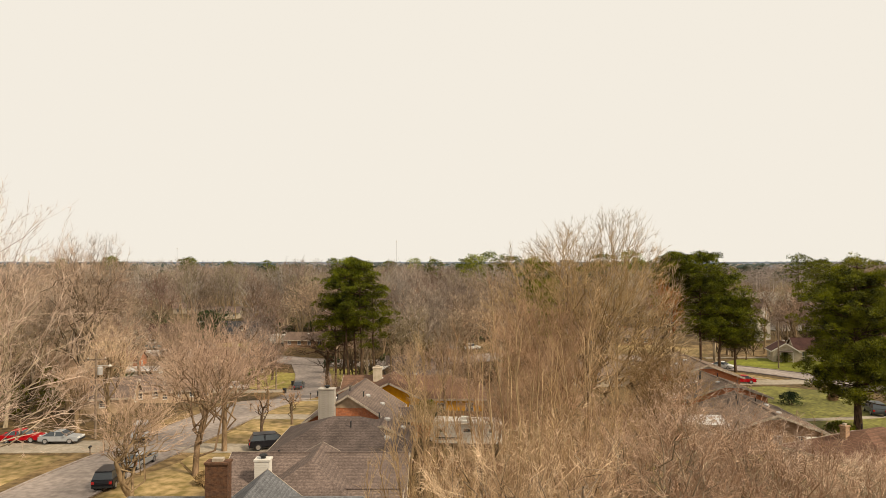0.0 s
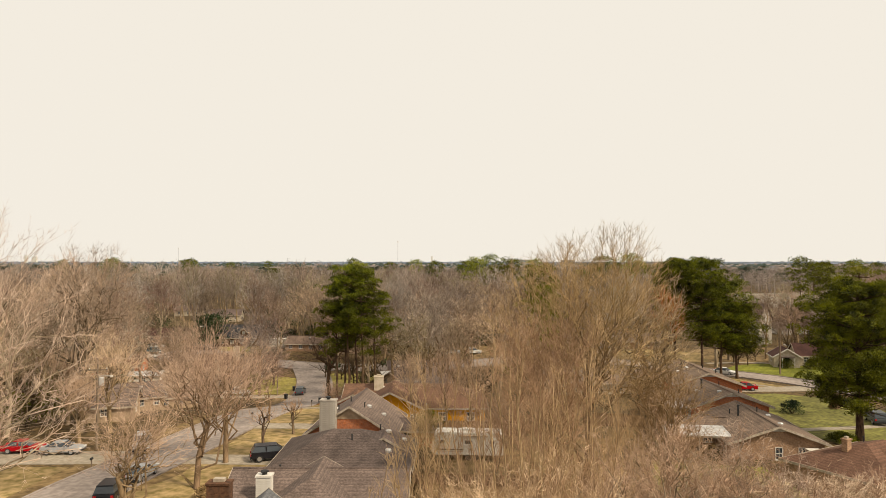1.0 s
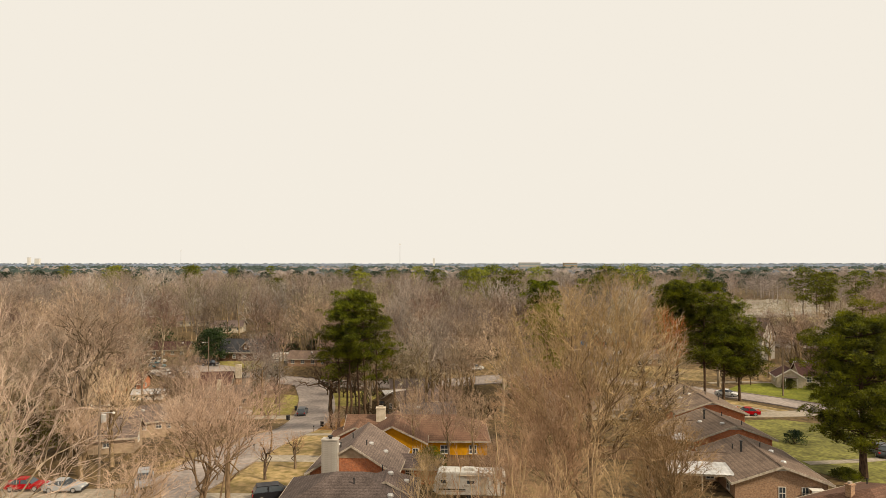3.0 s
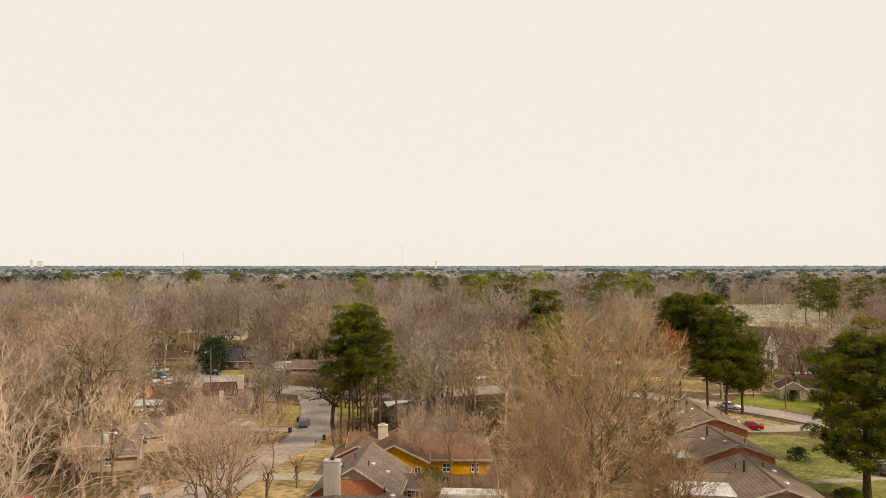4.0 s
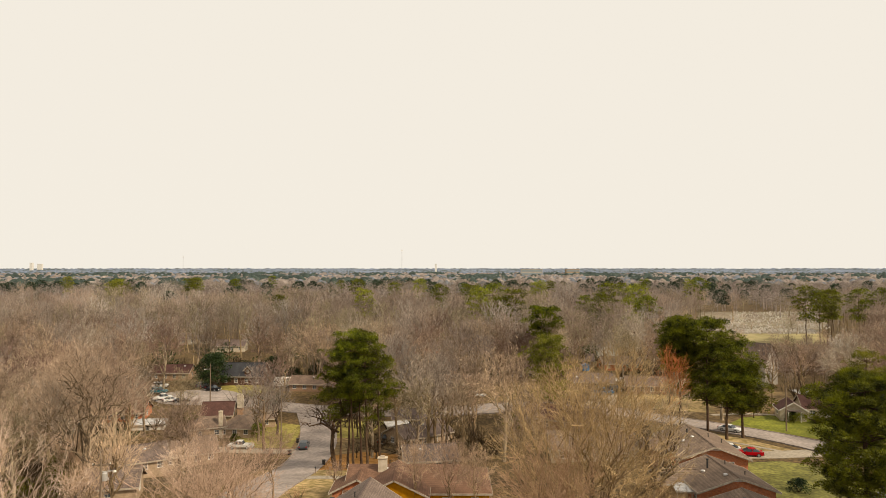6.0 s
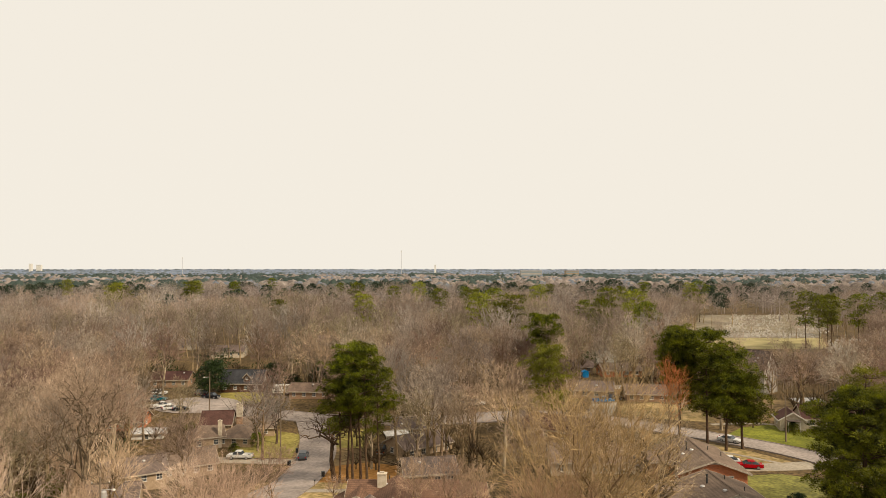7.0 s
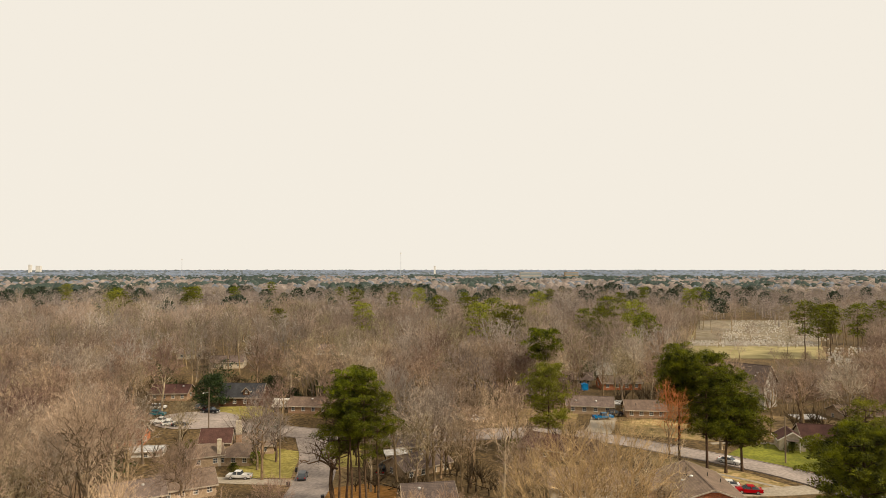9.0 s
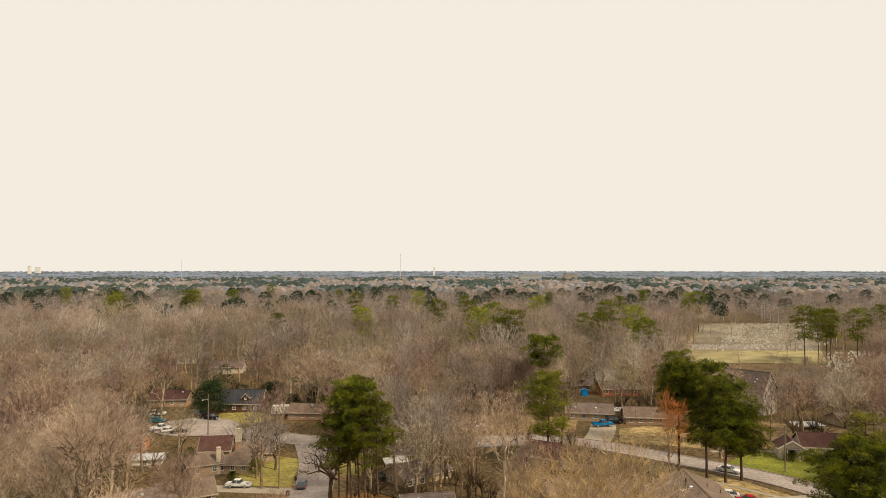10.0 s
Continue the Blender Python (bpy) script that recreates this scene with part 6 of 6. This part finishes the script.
for o in (-1.0, 0.0, 1.0):
    cable((-42.5 + o, 84.6, za), (-66 + o, 118.2, zb), 0.9)
cable((-42.5, 84.6, za - 1), (-37.6, 156.3, zc), 1.6)
cable((-42.5, 84.6, za - 1), (-36, 30, 8.5), 0.9)
cable((-37.6, 156.3, zc), (-69.1, 200.5, gz(-69.1, 200.5) + 11.5), 1.2)


def bin_thing(x, y, turn):
    ob = tagged(new("trash_bin"), "dark wheeled trash bin standing at the kerb", "trash bin", "bins at the kerb")
    v = box(-0.3, 0.3, -0.35, 0.35, 0.05, 1.0)
    v = [(a * (0.82 if c < 0.5 else 1), b * (0.82 if c < 0.5 else 1), c) for a, b, c in v]
    soft_part("body", v, BOX_F, M_BLACK, ob, 0.03)
    soft_part("lid", *boxes((-0.33, 0.33, -0.38, 0.38, 1.0, 1.08)), M_BLACK, ob, 0.02)
    for s in (-1, 1):
        part("wheel", *lathe([(0.13, -0.03), (0.13, 0.03)], 10), M_TYRE, ob, at=pose(s * 0.28, 0.3, 0.13, 0, 90, 0))
    ob.matrix_world = pose(x, y, gz(x, y) + 0.02, 0, 0, turn)


for x, y, a in ((-24.0, 134.6, 20), (-23.2, 141, 60), (-34.2, 150.0, -20), (-35.3, 163, 10)):
    bin_thing(x, y, a)


def mailbox(x, y, turn):
    ob = tagged(new("mailbox"), "dark mailbox on a wooden post at the kerb", "mailbox", "mailboxes at the kerb")
    part("post", *boxes((-0.05, 0.05, -0.05, 0.05, -0.3, 1.0)), M_POLE, ob)
    soft_part("box", *boxes((-0.11, 0.11, -0.26, 0.26, 1.0, 1.25)), M_BLACK, ob, 0.06)
    ob.matrix_world = pose(x, y, gz(x, y), 0, 0, turn)


for x, y, a in ((-23.9, 143.5, 0), (-23.6, 124, 0), (-38.8, 76, 0), (-28.0, 101, 0)):
    mailbox(x, y, a)


def fence(label, line, h=1.8):
    ob = tagged(new("fence"), label, "fence")
    x0, y0 = line[0]
    ob.matrix_world = pose(x0, y0, gz(x0, y0))
    post = mesh_of("post", *boxes((-0.05, 0.05, -0.05, 0.05, -0.3, h + 0.05)), M_FENCE)
    slat = mesh_of("board", *boxes((-0.14, 0.14, -0.012, 0.012, 0.05, h)), M_FENCE)
    for (a, b), (c, d) in zip(line, line[1:]):
        L = math.hypot(c - a, d - b)
        turn = math.degrees(math.atan2(d - b, c - a))
        for k in range(int(L / 2.4) + 1):
            t = k * 2.4 / L
            x, y = a + (c - a) * t, b + (d - b) * t
            p = new("post", post)
            p.parent = ob
            p.matrix_basis = pose(x - x0, y - y0, gz(x, y) - gz(x0, y0), 0, 0, turn)
        for k in range(int(L / 0.3)):
            t = (k + 0.5) * 0.3 / L
            x, y = a + (c - a) * t, b + (d - b) * t
            p = new("board", slat)
            p.parent = ob
            p.matrix_basis = pose(x - x0, y - y0 - 0.07, gz(x, y) - gz(x0, y0), 0, 0, turn)


fence("weathered board fence round a back yard", [(-4.0, 95.0), (-1.5, 91.5), (8, 91.0), (15, 92.0)])
fence("weathered board fence beside the brick houses", [(20, 97), (30, 95.5), (34, 95)])
fence("low weathered board fence behind the trailer", [(-3, 70), (8, 69), (16, 70)], 1.2)


# ---- ground cover, drives ----
ribbon("verge", [(-37.5, 45), (-35.5, 70), (-32.5, 84), (-30, 100), (-28.6, 115), (-28.3, 130), (-28.8, 145), (-30.2, 162), (-33.5, 180)], 15.5, M_YARD, "worn brown grass verges along the street", "verge", 0.03)
patch("lawn", [(64, 156), (72, 147.5), (79, 139), (92, 140), (108, 150), (108, 166), (86, 168), (70, 163)], M_LAWN, "bright green winter lawn before the cottage", "lawn", 0.06)
patch("lawn", [(48, 94), (52, 84), (62, 84), (70, 90), (70, 118), (60, 124), (51, 122)], M_LAWN_MIX, "patchy green lawn beside the brick houses", "lawn", 0.06)
patch("lawn", [(52, 136), (60, 128), (68, 130), (62, 141), (54, 150), (46, 156), (44, 148)], M_DRYLAWN, "dry tan verge between houses and street", "lawn", 0.06)
patch("lawn", [(-28, 74), (-20, 62), (-17, 66), (-17.5, 84), (-16.5, 96), (-15, 118), (-20, 140), (-27.5, 140), (-26.5, 118), (-26, 96)], M_DRYLAWN, "dry tan grass along the street", "lawn", 0.05)
patch("lawn", [(-66, 50), (-43, 50), (-41.5, 76.5), (-66, 77.5)], M_DRYLAWN, "tan winter lawn by the drive", "lawn", 0.05)
patch("lawn", [(-50, 160), (-35.5, 158), (-38, 182), (-48, 186), (-53, 176)], M_PALELAWN, "greenish lawn along the street", "lawn", 0.05)
patch("lawn", [(-30, 168), (-20, 165), (-16, 184), (-30, 189), (-32, 180)], M_PALELAWN, "greenish lawn by the crossing", "lawn", 0.05)
patch("lawn", [(-72, 212), (-60, 210), (-54, 220), (-62, 228), (-74, 226)], M_PALELAWN, "greenish lawn before the dark house", "lawn", 0.05)
patch("lawn", [(45, 176), (66, 168), (70, 186), (58, 194), (48, 190)], M_DRYLAWN, "dry tan front yard by the street", "lawn", 0.05)
patch("lawn", [(-2, 66), (14, 64), (20, 74), (18, 90), (4, 90.5), (-2, 84)], M_YARD, "worn tan grass round the trailer", "lawn", 0.045)
patch("lawn", [(19, 62), (36, 61), (36, 71), (36, 77), (24, 79)], M_LAWN, "patchy green back yard", "lawn", 0.05)
patch("field", [(108, 330), (182, 326), (238, 440), (310, 566), (212, 566), (162, 450)], M_FIELD, "pale open cemetery grass beyond the houses", "field", 0.08)
patch("field", [(134, 380), (206, 378), (250, 450), (312, 568), (210, 568), (165, 452)], M_GRAVEGROUND, "worn tan ground between the gravestones", "field", 0.16)
patch("lawn", [(-6, 197), (36, 187), (40, 212), (18, 224), (-4, 216)], M_YARD, "tan yards across the far street", "lawn", 0.045)
patch("lawn", [(30, 196), (38, 196), (40, 210), (30, 208)], M_DRYLAWN, "dry grass beside the low house", "lawn", 0.06)
patch("lawn", [(-31.5, 56), (-23, 50), (-20, 61), (-28, 73.5), (-31, 66)], M_DRYLAWN, "dry tan grass beside the street", "lawn", 0.05)
patch("pine_straw", [(-25, 129), (-16, 126), (-9.5, 131), (-10, 144), (-17, 149), (-25.5, 146)], M_STRAW, "rust coloured pine straw below the pines", "ground cover", 0.065)
circle = [(-76 + 13 * math.cos(2 * math.pi * k / 24), 209 + 10 * math.sin(2 * math.pi * k / 24)) for k in range(24)]
patch("turning_circle", circle, M_ROAD, "pale asphalt turning circle", "road", 0.2)
ribbon("driveway", [(-62, 81), (-50, 80.5), (-36, 80.5)], 5.5, M_CONCRETE, "wide pale driveway with parked cars", "driveway", 0.06)
ribbon("driveway", [(-31, 79.5), (-24, 79.3), (-17, 78.5)], 4.0, M_CONCRETE, "pale concrete driveway", "driveway", 0.08)
ribbon("driveway", [(-29, 97), (-20, 97), (-14.5, 96)], 3.6, M_CONCRETE, "pale concrete driveway", "driveway", 0.08)
ribbon("driveway", [(-29.5, 119), (-22, 120), (-13, 118)], 3.4, M_CONCRETE, "pale concrete driveway", "driveway", 0.08)
ribbon("driveway", [(-33.5, 153.5), (-45, 156.5), (-54, 158.5)], 4.5, M_CONCRETE, "pale concrete driveway", "driveway", 0.08)
ribbon("driveway", [(70, 130.5), (62, 128.5), (52, 128)], 5.0, M_CONCRETE, "pale concrete driveway", "driveway", 0.09)
ribbon("footpath", [(72, 101), (60, 96.5), (50, 95)], 1.6, M_CONCRETE, "pale footpath across the lawn", "path", 0.09)
patch("lawn", [(66, 166), (86, 170), (112, 168), (116, 186), (90, 202), (70, 192)], M_YARD, "worn yard behind the cottage", "lawn", 0.045)
ribbon("driveway", [(38, 175), (42, 184), (45, 195)], 7, M_CONCRETE, "pale gravel drive", "driveway", 0.08)
ribbon("footpath", [(64, 166), (74, 168), (84, 163)], 1.5, M_CONCRETE, "pale footpath across a lawn", "path", 0.1)
ribbon("footpath", [(49, 146.5), (58, 138), (64, 131)], 1.2, M_CONCRETE, "pale footpath along the street", "path", 0.1)


# ---- shrubs ----
def shrub(seed, label, x, y, w, h, mat, n=70, category="shrub"):
    q = random.Random(seed)
    g, wood = Geo(), Geo()
    for _ in range(n):
        a, u, z = q.uniform(0, 6.283), math.sqrt(q.random()), q.random()
        c = Vector((math.cos(a) * u * w / 2 * math.sqrt(1.05 - z * z), math.sin(a) * u * w / 2 * math.sqrt(1.05 - z * z), h * (0.12 + 0.8 * z)))
        tuft(g, c, 0.45 * max(1, w / 3), q, 22, 0.05 * max(1, w / 3))
    for _ in range(7):
        a = q.uniform(0, 6.283)
        wood.tube([Vector((0, 0, -0.2)), Vector((math.cos(a) * w * 0.2, math.sin(a) * w * 0.2, h * 0.5))], [0.06, 0.03], 4)
    ob = tagged(new("shrub"), label, category)
    part("stems", wood.v, wood.f, M_BARK, ob)
    part("foliage", g.v, g.f, mat, ob)
    ob.matrix_world = pose(x, y, gz(x, y))


SHRUBS = [(-1.8, 86.5, 4.2, 4.2, M_NEEDLE, "dense green holly beside the brick house"), (54.2, 106, 3.4, 2.0, M_MAGNOLIA, "clipped dark green hedge on the lawn"),
          (51.5, 88, 3.5, 1.3, M_NEEDLE, "low dark shrub below a pine"), (79.5, 158.0, 3.4, 2.2, M_NEEDLE, "dark shrub before the cottage"),
          (84.0, 156.5, 3.0, 1.6, M_NEEDLE, "dark shrub before the cottage"), (93, 159, 5, 1.5, M_NEEDLE, "dark hedge before the cottage"),
          (-50.5, 164, 2.6, 2.4, M_NEEDLE, "dark green shrub by the driveway"), (-46.5, 169, 3.6, 4.0, M_NEEDLE, "dark evergreen shrub by the house"),
          (-76.5, 226, 12, 11, M_MAGNOLIA, "big round dark green magnolia tree"), (17.5, 166.5, 7, 3.5, M_NEEDLE, "dark overgrown shrubbery beside the street"),
          (-14.5, 97.5, 2.4, 1.8, M_BLACK, "small dark rounded shrub by the house"), (-22.5, 66.0, 2.2, 1.2, M_TWIG_OLIVE, "dry yellowish bush by the street"),
          (-52, 232, 7, 5, M_MAGNOLIA, "dark evergreen under the bare trees"), (-44, 240, 8, 6, M_MAGNOLIA, "dark evergreen under the bare trees"),
          (-36, 235, 7, 5, M_MAGNOLIA, "dark evergreen under the bare trees"), (-62, 248, 8, 7, M_MAGNOLIA, "dark evergreen under the bare trees"),
          (-60, 96, 5, 5, M_NEEDLE, "dark evergreen among the bare trees"), (-57, 101, 5, 7, M_NEEDLE, "dark evergreen among the bare trees"),
          (-66, 178, 4, 4, M_NEEDLE, "dark evergreen shrub behind houses"), (63, 110, 1.3, 1.0, M_TWIG_OLIVE, "small dry brown shrub on the lawn")]
for i, (x, y, w, hgt, mat, label) in enumerate(SHRUBS):
    shrub(300 + i, label, x, y, w, hgt, M_NEEDLE if mat is M_BLACK else mat, 150 if w < 6 else 240)

# ---- cemetery stones, past counting ----
q = random.Random(8)
sv, sf = [], []
for x0, x1, y0, y1, slope, count, step in ((134, 206, 380, 404, 0.4, 560, 6), (160, 226, 404, 566, 0.48, 800, 8), (150, 212, 268, 326, 0.5, 420, 7), (178, 232, 318, 372, 0.5, 420, 6)):
    for _ in range(count):
        y = q.uniform(y0, y1)
        x = q.uniform(x0, x1) + (y - y0) * slope
        y = round(y / step) * step + q.uniform(-0.4, 0.4)
        z, w, hh = gz(x, y), q.uniform(0.45, 0.85), q.uniform(0.55, 1.1)
        sf += [tuple(i + len(sv) for i in f) for f in BOX_F]
        sv += box(x - w / 2, x + w / 2, y - 0.12, y + 0.12, z - 0.2, z + hh)
tagged(new("gravestones", mesh_of("gravestones", sv, sf, M_STONE)), "rows of small pale gravestones in the grass", "gravestones", kind="stuff")

# ---- skyline ----
def tower(name, label, x, y, w, d, base, top, mat, bands=0, category="building"):
    ob = tagged(new(name), label, category)
    part("wall", *boxes((-w / 2, w / 2, -d / 2, d / 2, -5, top)), mat, ob)
    for k in range(bands):
        z = top * (k + 0.35) / bands
        part("window_band", *boxes((-w / 2 + 1, w / 2 - 1, -d / 2 - 0.4, -d / 2 - 0.02, z, z + top / bands * 0.45)), M_PALEGLASS, ob)
    part("parapet", *boxes((-w / 2 - 0.5, w / 2 + 0.5, -d / 2 - 0.6, d / 2 + 0.5, top + 0.02, top + 1.2)), mat, ob)
    ob.matrix_world = pose(x, y, base)


tower("office_block", "distant pale office block with dark window bands", 212, 1700, 52, 20, gz(212, 1700), 30, M_GREYSIDING, 4)
tower("office_block", "distant tan office block with window bands", 328, 1780, 34, 20, gz(328, 1780), 29, M_TAN, 4)
tower("silo_block", "distant white tower block on the skyline", -1950, 3200, 12, 12, gz(-1950, 3200), 45, M_WHITE)
tower("silo_block", "distant white tower block on the skyline", -1910, 3200, 22, 12, gz(-1910, 3200), 40, M_WHITE)
tower("silo_block", "distant white tower on the skyline", -46, 3000, 8, 8, gz(-46, 3000), 44, M_WHITE)
for x, y, hgt in ((-130, 2000, 88), (-850, 2200, 70)):
    ob = tagged(new("radio_mast"), "thin distant radio mast on the skyline", "mast")
    part("mast", *lathe([(0.6, -2), (0.45, hgt)], 6), M_METAL, ob)
    part("antenna", *boxes((-1.6, 1.6, -0.4, 0.4, hgt * 0.93, hgt * 0.97)), M_WHITE, ob)
    ob.matrix_world = pose(x, y, gz(x, y))
